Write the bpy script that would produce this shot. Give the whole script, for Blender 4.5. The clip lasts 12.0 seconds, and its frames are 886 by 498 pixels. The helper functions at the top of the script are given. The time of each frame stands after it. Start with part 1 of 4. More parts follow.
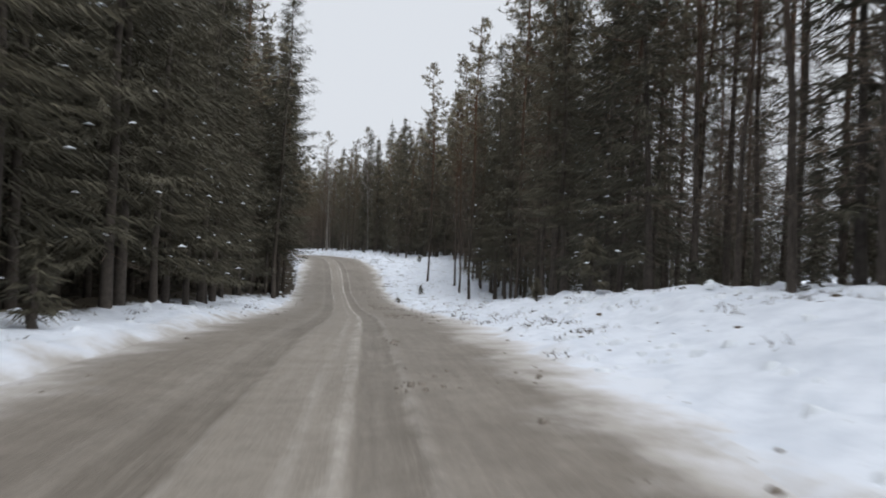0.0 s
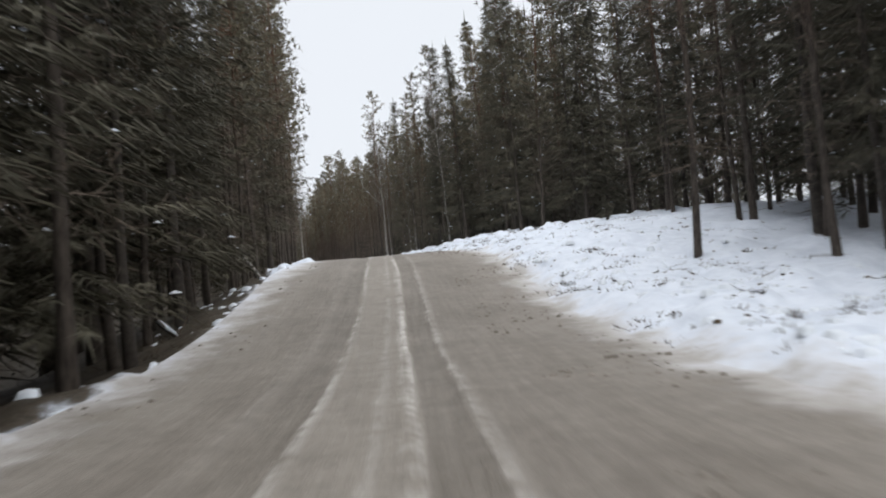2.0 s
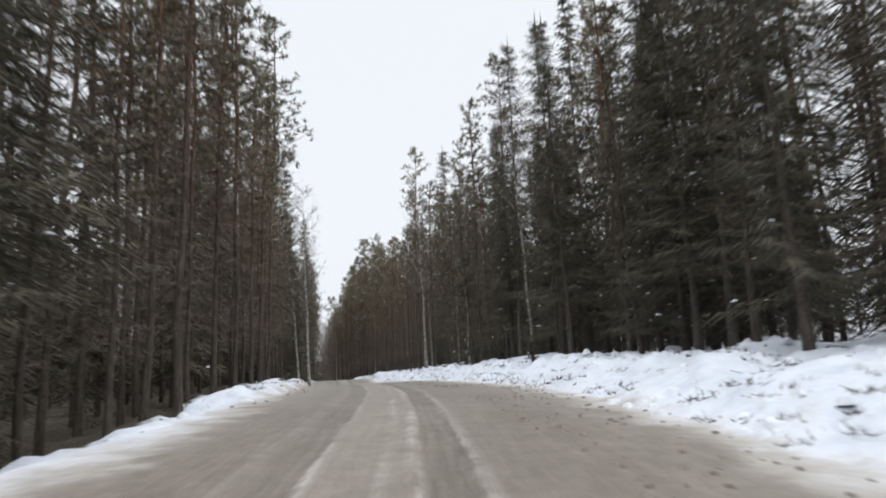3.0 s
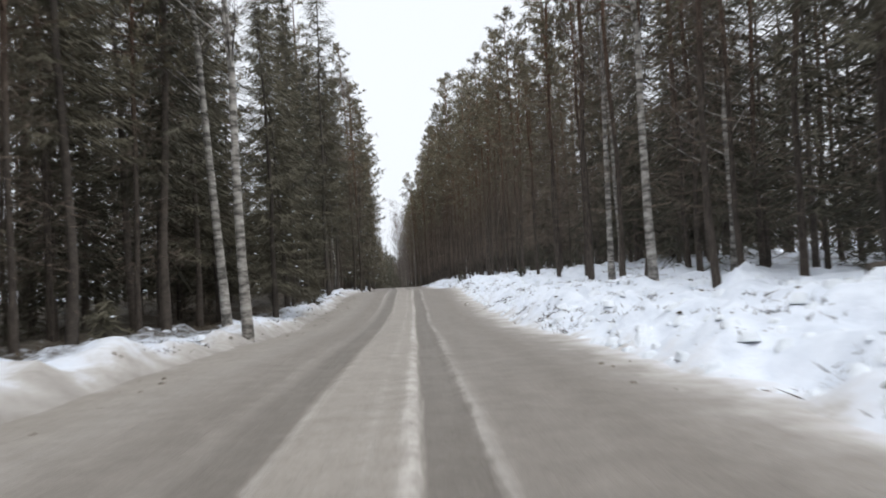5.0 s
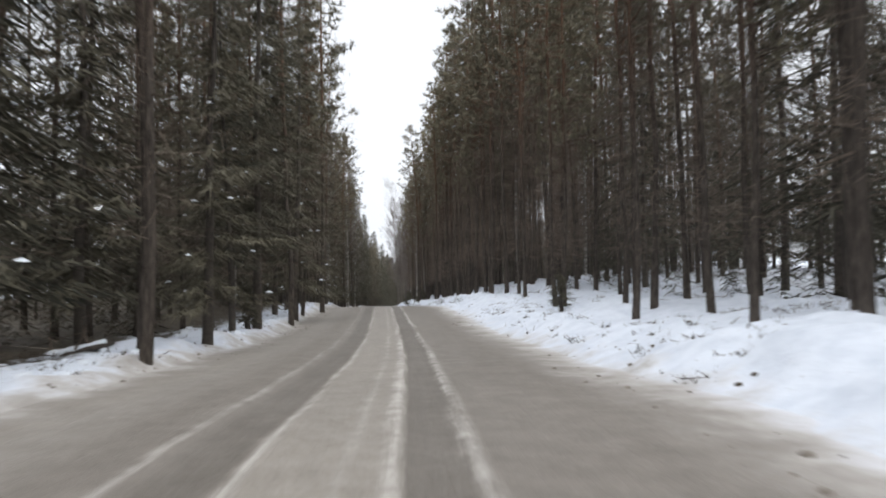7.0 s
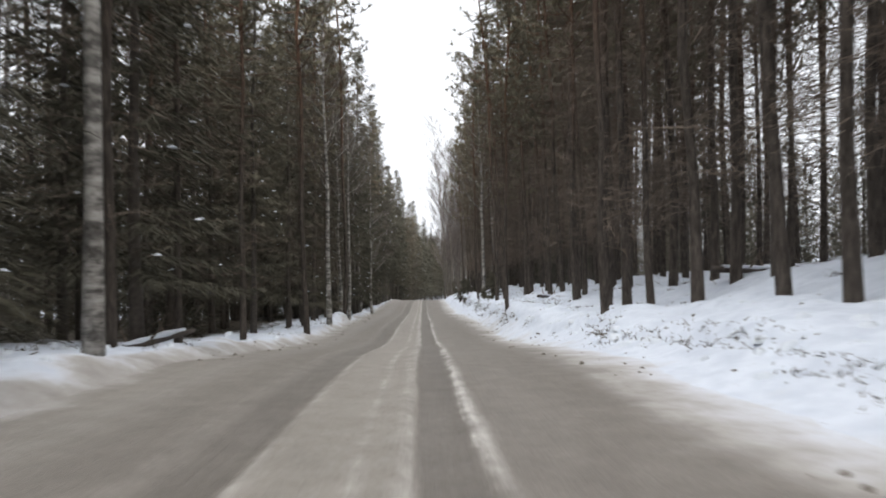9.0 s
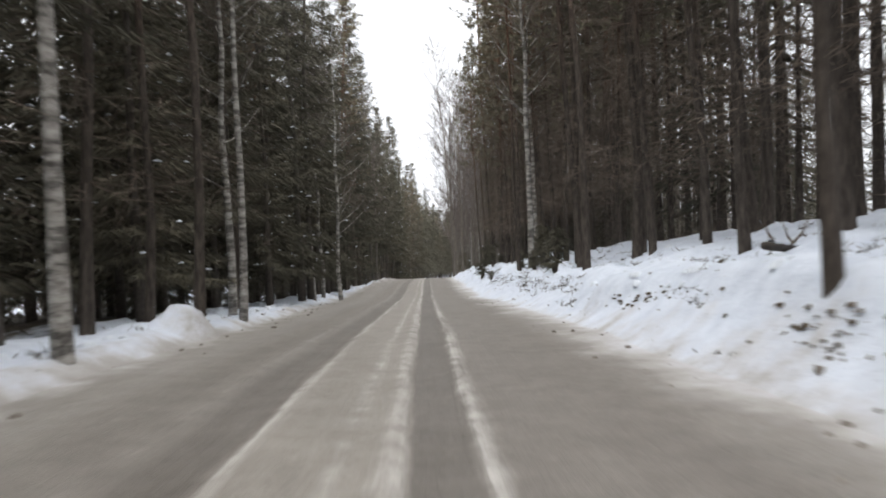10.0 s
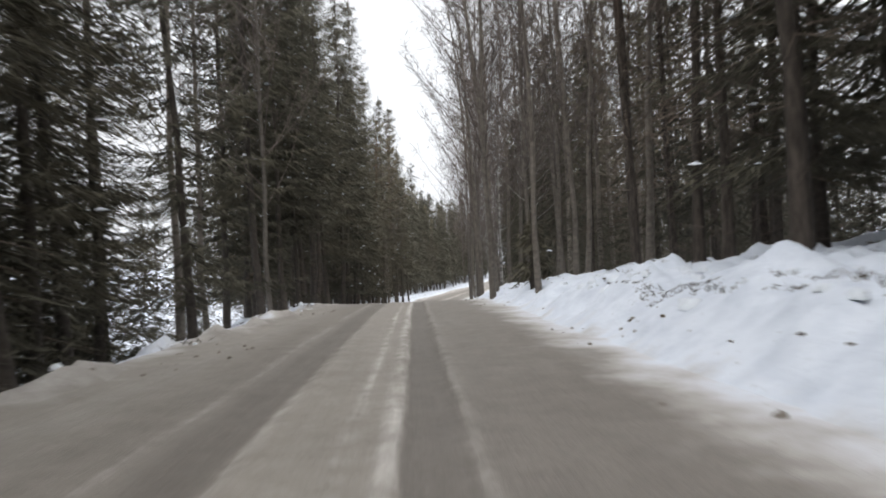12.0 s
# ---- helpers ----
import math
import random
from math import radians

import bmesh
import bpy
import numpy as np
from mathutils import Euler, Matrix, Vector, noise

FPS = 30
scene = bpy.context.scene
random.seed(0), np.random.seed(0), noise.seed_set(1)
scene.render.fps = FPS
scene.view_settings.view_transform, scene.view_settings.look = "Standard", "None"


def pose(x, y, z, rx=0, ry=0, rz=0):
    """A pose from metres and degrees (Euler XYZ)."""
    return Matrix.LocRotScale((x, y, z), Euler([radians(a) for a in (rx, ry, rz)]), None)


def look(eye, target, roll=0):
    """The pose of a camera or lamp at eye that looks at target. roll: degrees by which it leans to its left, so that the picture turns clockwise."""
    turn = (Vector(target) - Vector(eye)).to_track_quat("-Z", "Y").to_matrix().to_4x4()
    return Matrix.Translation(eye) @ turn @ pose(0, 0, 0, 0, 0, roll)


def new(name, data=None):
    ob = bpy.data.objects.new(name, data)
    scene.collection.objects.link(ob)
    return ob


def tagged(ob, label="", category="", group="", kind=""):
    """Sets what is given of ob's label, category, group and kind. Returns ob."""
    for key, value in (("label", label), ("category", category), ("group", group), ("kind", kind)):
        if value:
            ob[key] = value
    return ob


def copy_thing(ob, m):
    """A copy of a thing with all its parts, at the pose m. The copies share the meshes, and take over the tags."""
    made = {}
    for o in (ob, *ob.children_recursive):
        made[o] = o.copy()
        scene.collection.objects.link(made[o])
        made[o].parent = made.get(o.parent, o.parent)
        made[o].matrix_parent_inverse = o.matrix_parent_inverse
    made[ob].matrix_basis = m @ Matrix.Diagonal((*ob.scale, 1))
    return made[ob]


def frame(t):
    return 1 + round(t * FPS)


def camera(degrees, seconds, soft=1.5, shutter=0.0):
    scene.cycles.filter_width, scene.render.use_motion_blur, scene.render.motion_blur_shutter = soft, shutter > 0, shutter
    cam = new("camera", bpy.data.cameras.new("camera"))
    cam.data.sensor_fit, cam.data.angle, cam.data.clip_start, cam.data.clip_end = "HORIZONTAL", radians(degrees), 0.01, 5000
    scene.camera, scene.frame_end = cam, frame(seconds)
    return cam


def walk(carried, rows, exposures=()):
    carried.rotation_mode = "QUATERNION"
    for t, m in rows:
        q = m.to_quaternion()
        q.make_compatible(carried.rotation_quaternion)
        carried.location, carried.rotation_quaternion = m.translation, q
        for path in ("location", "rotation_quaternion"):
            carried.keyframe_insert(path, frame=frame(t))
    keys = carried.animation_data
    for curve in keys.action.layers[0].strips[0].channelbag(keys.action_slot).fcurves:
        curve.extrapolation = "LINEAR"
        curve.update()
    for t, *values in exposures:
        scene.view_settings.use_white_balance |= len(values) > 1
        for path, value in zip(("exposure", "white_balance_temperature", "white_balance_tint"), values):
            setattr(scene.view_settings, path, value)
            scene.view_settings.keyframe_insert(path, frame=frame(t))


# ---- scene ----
import itertools

# ---- camera and its path ----
# seconds, x, y, z, yaw to the left, pitch up, lean
PATH = [
    (0.00, -17.83, 0.55, 2.77, -21.19, -0.06, 2.41),
    (0.30, -16.31, 6.28, 2.57, -18.76, -0.08, 0.92),
    (0.50, -15.30, 10.12, 2.39, -18.76, -0.14, -0.10),
    (0.70, -14.26, 14.01, 2.12, -18.02, -0.23, -1.23),
    (1.00, -12.76, 19.89, 1.63, -15.11, -0.97, -2.78),
    (1.30, -11.50, 25.70, 1.11, -13.72, -1.50, -3.62),
    (1.50, -10.67, 29.80, 0.78, -13.75, -1.27, -4.03),
    (1.70, -9.74, 34.34, 0.46, -14.12, -0.23, -4.54),
    (2.00, -8.32, 41.45, 0.08, -14.86, 1.41, -5.00),
    (2.30, -6.94, 48.40, -0.16, -12.54, 4.69, -4.35),
    (2.50, -6.05, 53.00, -0.07, -12.10, 6.76, -3.75),
    (2.60, -5.62, 55.28, 0.16, -12.32, 8.44, -3.48),
    (2.70, -5.21, 57.54, 0.52, -12.66, 10.16, -3.18),
    (2.80, -4.80, 59.80, 0.92, -12.78, 12.03, -2.90),
    (2.90, -4.41, 62.05, 1.29, -12.17, 11.95, -2.70),
    (3.00, -4.03, 64.30, 1.55, -11.59, 10.37, -2.63),
    (3.10, -3.67, 66.55, 1.69, -11.37, 8.06, -2.73),
    (3.20, -3.33, 68.79, 1.79, -10.83, 4.56, -2.86),
    (3.60, -2.07, 77.71, 2.01, -9.72, 3.62, -2.85),
    (4.00, -1.32, 86.46, 2.05, -7.30, 2.52, -2.83),
    (4.40, -0.89, 95.08, 2.00, -4.87, 2.37, -2.80),
    (4.80, -0.64, 103.63, 1.94, -3.76, 2.32, -2.80),
    (5.00, -0.52, 107.88, 1.88, -3.56, 1.68, -2.69),
    (5.20, -0.41, 112.14, 1.80, -2.78, 1.76, -2.56),
    (5.50, -0.26, 118.57, 1.64, -2.47, 1.74, -2.49),
    (5.70, -0.18, 122.89, 1.45, -2.53, 2.65, -2.80),
    (6.00, -0.08, 129.38, 1.19, -2.83, 1.93, -3.17),
    (6.30, 0.01, 135.78, 1.15, -2.36, 3.74, -2.41),
    (6.50, 0.06, 140.07, 1.21, -2.83, 4.26, -1.78),
    (6.70, 0.08, 144.45, 1.39, -3.22, 3.85, -1.23),
    (7.00, 0.08, 151.08, 1.62, -3.48, 2.19, -0.69),
    (7.20, 0.07, 155.50, 1.54, -2.37, -0.01, -0.82),
    (7.60, 0.04, 164.29, 1.12, -1.58, 0.10, -0.82),
    (8.00, -0.09, 173.01, 0.86, -0.30, 1.50, -0.82),
    (8.40, -0.35, 181.60, 0.80, 0.50, 1.10, -0.83),
    (8.80, -0.61, 190.02, 0.82, 0.60, -0.36, -0.83),
    (9.00, -0.76, 194.15, 0.55, 0.47, 1.04, -0.87),
    (9.30, -0.96, 200.37, 0.36, 0.11, 0.12, -0.61),
    (9.50, -1.10, 204.59, 0.17, -0.21, -2.11, -0.60),
    (9.70, -1.27, 208.94, -0.29, 0.31, -2.95, -1.04),
    (10.00, -1.56, 215.49, -1.02, 0.71, -0.68, -2.01),
    (10.30, -1.90, 221.68, -1.27, -0.05, 0.10, -2.98),
    (10.50, -2.13, 225.88, -1.40, -0.40, -0.22, -3.43),
    (10.70, -2.36, 230.35, -1.65, -0.09, -0.29, -3.51),
    (11.00, -2.68, 237.23, -2.07, 0.50, -3.24, -3.23),
    (11.30, -2.96, 244.03, -2.52, 0.66, -2.46, -2.57),
    (11.50, -3.12, 248.56, -2.75, -0.17, 0.80, -2.21),
    (11.70, -3.26, 253.09, -2.84, -0.33, 1.22, -2.22),
    (12.00, -3.44, 259.87, -2.86, -0.58, -0.07, -2.46),
]


def eye_pose(x, y, z, yaw, pitch, lean):
    """The camera's pose from its place and its heading in degrees."""
    a, b = radians(yaw), radians(pitch)
    ahead = Vector((-math.sin(a) * math.cos(b), math.cos(a) * math.cos(b), math.sin(b)))
    eye = Vector((x, y, z))
    return look(eye, eye + ahead, lean)


cam = camera(69.1, 12.0, soft=1.9, shutter=0.15)
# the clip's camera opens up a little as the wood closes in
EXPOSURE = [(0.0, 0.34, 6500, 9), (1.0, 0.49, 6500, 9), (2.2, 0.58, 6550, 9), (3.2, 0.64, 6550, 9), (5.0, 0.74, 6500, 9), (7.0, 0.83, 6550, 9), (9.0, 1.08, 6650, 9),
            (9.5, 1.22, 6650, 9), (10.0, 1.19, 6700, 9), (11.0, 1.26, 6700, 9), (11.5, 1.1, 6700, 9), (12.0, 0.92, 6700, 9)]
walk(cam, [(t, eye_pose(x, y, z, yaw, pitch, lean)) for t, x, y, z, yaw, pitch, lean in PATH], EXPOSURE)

# ---- sky and sun ----
world = bpy.data.worlds.new("overcast_sky")
scene.world = world
world.use_nodes = True
wn, wl = world.node_tree.nodes, world.node_tree.links
wn.clear()
sky = wn.new("ShaderNodeTexSky")
sky.sky_type, sky.sun_disc = "NISHITA", False
sky.sun_elevation, sky.sun_rotation = radians(70), radians(150)
sky.air_density, sky.dust_density, sky.ozone_density = 1.0, 6.0, 0.5
calm = wn.new("ShaderNodeHueSaturation")
calm.inputs["Saturation"].default_value, calm.inputs["Value"].default_value = 0.15, 0.8
cloud = wn.new("ShaderNodeMix")
cloud.data_type = "RGBA"
cloud.inputs["Factor"].default_value = 0.85
cloud.inputs["B"].default_value = (6.3, 6.6, 7.15, 1)
back = wn.new("ShaderNodeBackground")
back.inputs["Strength"].default_value = 0.1
wout = wn.new("ShaderNodeOutputWorld")
wl.new(sky.outputs[0], calm.inputs["Color"])
wl.new(calm.outputs[0], cloud.inputs["A"])
wl.new(cloud.outputs["Result"], back.inputs["Color"])
wl.new(back.outputs[0], wout.inputs[0])
lamp = bpy.data.lights.new("sun", "SUN")
lamp.energy, lamp.angle, lamp.color = 2.75, radians(90), (1.0, 0.985, 0.96)
sun = new("sun", lamp)
sun.matrix_world = look((0, 0, 60), (-3, 6, 40))

# ---- materials ----


def material(name, rough=0.85, spec=0.2):
    m = bpy.data.materials.new(name)
    m.use_nodes = True
    b = m.node_tree.nodes["Principled BSDF"]
    b.inputs["Roughness"].default_value = rough
    b.inputs["Specular IOR Level"].default_value = spec
    return m, m.node_tree.nodes, m.node_tree.links, b


def ramp(nodes, links, fac, stops):
    n = nodes.new("ShaderNodeValToRGB")
    while len(n.color_ramp.elements) < len(stops):
        n.color_ramp.elements.new(0.5)
    for e, (p, c) in zip(n.color_ramp.elements, stops):
        e.position, e.color = p, (*c, 1)
    links.new(fac, n.inputs[0])
    return n.outputs[0]


def noise_fac(nodes, links, vec, scale, detail=4.0, rough=0.55):
    n = nodes.new("ShaderNodeTexNoise")
    n.inputs["Scale"].default_value, n.inputs["Detail"].default_value, n.inputs["Roughness"].default_value = scale, detail, rough
    links.new(vec, n.inputs["Vector"])
    return n.outputs["Fac"]


def maths(nodes, links, op, a, b=None, clamp=False):
    n = nodes.new("ShaderNodeMath")
    n.operation, n.use_clamp = op, clamp
    for i, v in enumerate((a, b)):
        if v is None:
            continue
        if isinstance(v, (int, float)):
            n.inputs[i].default_value = v
        else:
            links.new(v, n.inputs[i])
    return n.outputs[0]


def blend(nodes, links, fac, a, b, mode="MIX"):
    n = nodes.new("ShaderNodeMix")
    n.data_type, n.blend_type = "RGBA", mode
    for key, v in (("Factor", fac), ("A", a), ("B", b)):
        if isinstance(v, (int, float)):
            n.inputs[key].default_value = v
        elif isinstance(v, tuple):
            n.inputs[key].default_value = (*v, 1)
        else:
            links.new(v, n.inputs[key])
    return n.outputs["Result"]


def bump(nodes, links, bsdf, height, strength, distance):
    n = nodes.new("ShaderNodeBump")
    n.inputs["Strength"].default_value, n.inputs["Distance"].default_value = strength, distance
    links.new(height, n.inputs["Height"])
    links.new(n.outputs[0], bsdf.inputs["Normal"])


def mottled(name, stops, scale, rough=0.85, relief=0.3, depth=0.02, spec=0.2, tint=0.0):
    """A surface whose colour wanders between the stops by noise at two scales; tint varies it from object to object."""
    m, n, l, b = material(name, rough, spec)
    at = n.new("ShaderNodeTexCoord").outputs["Object"]
    fine, wide = noise_fac(n, l, at, scale), noise_fac(n, l, at, scale * 0.13, 2.0)
    mixed = maths(n, l, "ADD", maths(n, l, "MULTIPLY", fine, 0.6), maths(n, l, "MULTIPLY", wide, 0.4))
    colour = ramp(n, l, mixed, stops)
    if tint:
        r = n.new("ShaderNodeObjectInfo").outputs["Random"]
        grey = ramp(n, l, r, [(0, (1 - tint,) * 3), (1, (1 + tint, 1 + tint * 0.8, 1 + tint * 0.6))])
        colour = blend(n, l, 1.0, colour, grey, "MULTIPLY")
    l.new(colour, b.inputs["Base Color"])
    if relief:
        bump(n, l, b, fine, relief, depth)
    return m


def attribute(nodes, name):
    n = nodes.new("ShaderNodeAttribute")
    n.attribute_name = name
    return n.outputs["Fac"]


def snow_share(nodes, links, at):
    """From 0 on the worn road to 1 on clean snow, by the distance past the road's edge, frayed by noise."""
    edge = attribute(nodes, "edge")
    fray = maths(nodes, links, "MULTIPLY", maths(nodes, links, "SUBTRACT", noise_fac(nodes, links, at, 1.1, 6, 0.65), 0.5), 2.3)
    return maths(nodes, links, "MULTIPLY", maths(nodes, links, "ADD", maths(nodes, links, "ADD", edge, fray), 0.62), 0.68, True)


def snow_material():
    m, n, l, b = material("snow", 0.6, 0.25)
    at = n.new("ShaderNodeTexCoord").outputs["Object"]
    wide, mid, fine = noise_fac(n, l, at, 0.35, 3), noise_fac(n, l, at, 2.4, 5, 0.6), noise_fac(n, l, at, 17.0, 5)
    white = ramp(n, l, mid, [(0.3, (0.495, 0.545, 0.635)), (0.6, (0.625, 0.675, 0.765))])
    litter = ramp(n, l, fine, [(0.63, (0, 0, 0)), (0.72, (1, 1, 1))])
    patch = ramp(n, l, mid, [(0.52, (0, 0, 0)), (0.66, (0.7, 0.7, 0.7))])
    spots = maths(n, l, "MULTIPLY", litter, patch, True)
    # needles, moss and heather with scraps of snow under the dense wood
    floor = attribute(n, "litter")
    ragged = maths(n, l, "ADD", maths(n, l, "MULTIPLY", mid, 0.7), maths(n, l, "MULTIPLY", fine, 0.3))
    bare = maths(n, l, "MULTIPLY", maths(n, l, "SUBTRACT", maths(n, l, "ADD", floor, ragged), 0.93), 5.0, True)
    share = snow_share(n, l, at)
    trodden = ramp(n, l, share, [(0.0, (0.215, 0.2, 0.187)), (0.4, (0.35, 0.335, 0.322)), (0.75, (0.53, 0.54, 0.575)), (1.0, (0.61, 0.655, 0.735))])
    clean = maths(n, l, "MULTIPLY", maths(n, l, "SUBTRACT", share, 0.5), 2.0, True)
    colour = blend(n, l, clean, trodden, white)
    earth = ramp(n, l, fine, [(0.3, (0.028, 0.024, 0.019)), (0.7, (0.085, 0.07, 0.054))])
    colour = blend(n, l, maths(n, l, "MAXIMUM", spots, bare), colour, earth)
    l.new(colour, b.inputs["Base Color"])
    bump(n, l, b, maths(n, l, "ADD", mid, maths(n, l, "MULTIPLY", fine, 0.25)), 0.5, 0.09)
    return m


def road_material():
    """Hard-packed dirty snow and ice: darker wheel ruts, broken pale crests of snow beside them, and grit."""
    m, n, l, b = material("packed_snow_road", 0.6, 0.25)
    at = n.new("ShaderNodeTexCoord").outputs["Object"]
    uv = n.new("ShaderNodeUVMap").outputs[0]
    stretch = n.new("ShaderNodeMapping")
    stretch.inputs["Scale"].default_value = (1.0, 0.06, 1.0)
    l.new(uv, stretch.inputs[0])
    long = noise_fac(n, l, stretch.outputs[0], 2.2, 5, 0.6)
    streak = noise_fac(n, l, stretch.outputs[0], 10.0, 5, 0.65)
    wide, mid, fine = noise_fac(n, l, at, 0.5, 4), noise_fac(n, l, at, 3.0, 5, 0.65), noise_fac(n, l, at, 30.0, 4)
    sep = n.new("ShaderNodeSeparateXYZ")
    l.new(uv, sep.inputs[0])
    wander = maths(n, l, "MULTIPLY", maths(n, l, "SUBTRACT", noise_fac(n, l, uv, 0.12, 2), 0.5), 0.16)
    across = maths(n, l, "ADD", sep.outputs[0], wander)
    across = maths(n, l, "ADD", across, maths(n, l, "MULTIPLY", maths(n, l, "SUBTRACT", streak, 0.5), 0.16))
    across = maths(n, l, "ADD", across, maths(n, l, "MULTIPLY", maths(n, l, "SUBTRACT", mid, 0.5), 0.10))
    place = maths(n, l, "DIVIDE", maths(n, l, "ADD", across, 4.0), 8.0)
    dark, mid_tone, pale = (0.128, 0.117, 0.105), (0.176, 0.161, 0.147), (0.25, 0.231, 0.211)
    stops = [(-3.98, pale), (-3.0, (0.26, 0.244, 0.229)), (-2.3, mid_tone), (-1.7, mid_tone), (-1.58, dark), (-1.22, dark), (-1.08, pale), (-0.3, pale), (-0.1, pale), (-0.03, dark), (0.32, dark), (0.42, mid_tone),
             (1.7, mid_tone), (2.3, (0.24, 0.224, 0.21)), (3.4, pale)]
    bands = ramp(n, l, place, [((u + 4) / 8, c) for u, c in stops])
    worn = ramp(n, l, maths(n, l, "ADD", maths(n, l, "MULTIPLY", wide, 0.45), maths(n, l, "MULTIPLY", streak, 0.55)), [(0.34, (0, 0, 0)), (0.66, (1, 1, 1))])
    plain = ramp(n, l, long, [(0.3, (0.148, 0.137, 0.126)), (0.7, (0.228, 0.213, 0.199))])
    colour = blend(n, l, maths(n, l, "MULTIPLY", worn, 0.5), bands, plain)
    # crests of cleaner snow, torn into dashes; each line is strong on some stretches and worn off on others
    along = maths(n, l, "DIVIDE", sep.outputs[1], 300.0)
    dash = noise_fac(n, l, stretch.outputs[0], 4.2, 4, 0.6)
    torn = maths(n, l, "MULTIPLY", maths(n, l, "SUBTRACT", maths(n, l, "ADD", maths(n, l, "MULTIPLY", dash, 0.6), maths(n, l, "MULTIPLY", mid, 0.4)), 0.4), 5.0, True)
    early = maths(n, l, "MULTIPLY", maths(n, l, "SUBTRACT", 112.0, sep.outputs[1]), 0.025, True)
    # churned brown and more evenly worn on the first stretch
    mud = blend(n, l, worn, (0.1, 0.085, 0.067), (0.262, 0.236, 0.205))
    colour = blend(n, l, maths(n, l, "MULTIPLY", early, 0.42), colour, mud)
    LINES = [
        ([(-1.88, 0), (-1.8, 1), (-1.72, 0)], [(0, 0.1), (130, 0.1), (148, 0.55), (172, 0.55), (190, 0.15), (225, 0.2), (262, 0.35)]),
        ([(-1.16, 0), (-1.09, 1), (-0.98, 0)], [(0, 0.2), (34, 0.3), (46, 1.0), (62, 0.9), (74, 0.5), (100, 0.25), (140, 0.55), (160, 0.85), (185, 0.5), (220, 0.75), (232, 1.0), (246, 0.9), (262, 0.45)]),
        ([(-0.52, 0), (-0.44, 1), (-0.36, 0)], [(0, 0.3), (60, 0.35), (120, 0.25), (200, 0.45), (232, 0.7), (250, 0.5), (270, 0.7)]),
        ([(-0.26, 0), (-0.18, 0.7), (-0.10, 1), (-0.05, 0)], [(0, 0.35), (26, 0.8), (36, 1.0), (62, 0.95), (72, 0.5), (105, 0.7), (150, 0.8), (170, 0.8), (195, 0.5), (215, 0.6), (236, 1.0), (270, 1.0)]),
        ([(0.36, 0), (0.41, 1), (0.45, 0.8), (0.55, 0)], [(0, 0.2), (40, 0.4), (55, 0.6), (100, 0.2), (118, 0.45), (140, 0.5), (158, 0.85), (190, 1.0), (232, 1.0), (246, 0.6), (262, 0.25)]),
    ]
    crest = None
    for band, strength in LINES:
        line = maths(n, l, "MULTIPLY", ramp(n, l, place, [((u + 4) / 8, (c,) * 3) for u, c in band]), ramp(n, l, along, [(y / 300, (c,) * 3) for y, c in strength]))
        crest = line if crest is None else maths(n, l, "MAXIMUM", crest, line)
    colour = blend(n, l, maths(n, l, "MULTIPLY", maths(n, l, "MULTIPLY", crest, torn), 0.95), colour, (0.49, 0.475, 0.46))
    grit = ramp(n, l, maths(n, l, "ADD", maths(n, l, "MULTIPLY", fine, 0.5), maths(n, l, "MULTIPLY", mid, 0.5)), [(0.33, (0.74, 0.73, 0.72)), (0.68, (1.18, 1.18, 1.18))])
    colour = blend(n, l, 1.0, colour, grit, "MULTIPLY")
    share = snow_share(n, l, at)
    trodden = ramp(n, l, share, [(0.0, (0.215, 0.2, 0.187)), (0.4, (0.35, 0.335, 0.322)), (0.75, (0.53, 0.54, 0.575)), (1.0, (0.61, 0.655, 0.735))])
    colour = blend(n, l, maths(n, l, "MULTIPLY", share, 3.0, True), colour, trodden)
    l.new(colour, b.inputs["Base Color"])
    bump(n, l, b, maths(n, l, "ADD", maths(n, l, "ADD", streak, mid), maths(n, l, "MULTIPLY", fine, 0.4)), 0.5, 0.035)
    return m


def birch_material():
    m, n, l, b = material("birch_bark", 0.7, 0.2)
    at = n.new("ShaderNodeTexCoord").outputs["Object"]
    flat = n.new("ShaderNodeMapping")
    flat.inputs["Scale"].default_value = (1.3, 1.3, 4.6)
    l.new(at, flat.inputs[0])
    band, fine = noise_fac(n, l, flat.outputs[0], 1.15, 4, 0.62), noise_fac(n, l, at, 14, 3)
    colour = ramp(n, l, band, [(0.44, (0.035, 0.031, 0.028)), (0.5, (0.2, 0.187, 0.174)), (0.6, (0.39, 0.372, 0.348))])
    l.new(blend(n, l, 0.25, colour, ramp(n, l, fine, [(0.3, (0.1, 0.09, 0.08)), (0.7, (0.6, 0.58, 0.55))])), b.inputs["Base Color"])
    bump(n, l, b, band, 0.3, 0.01)
    return m


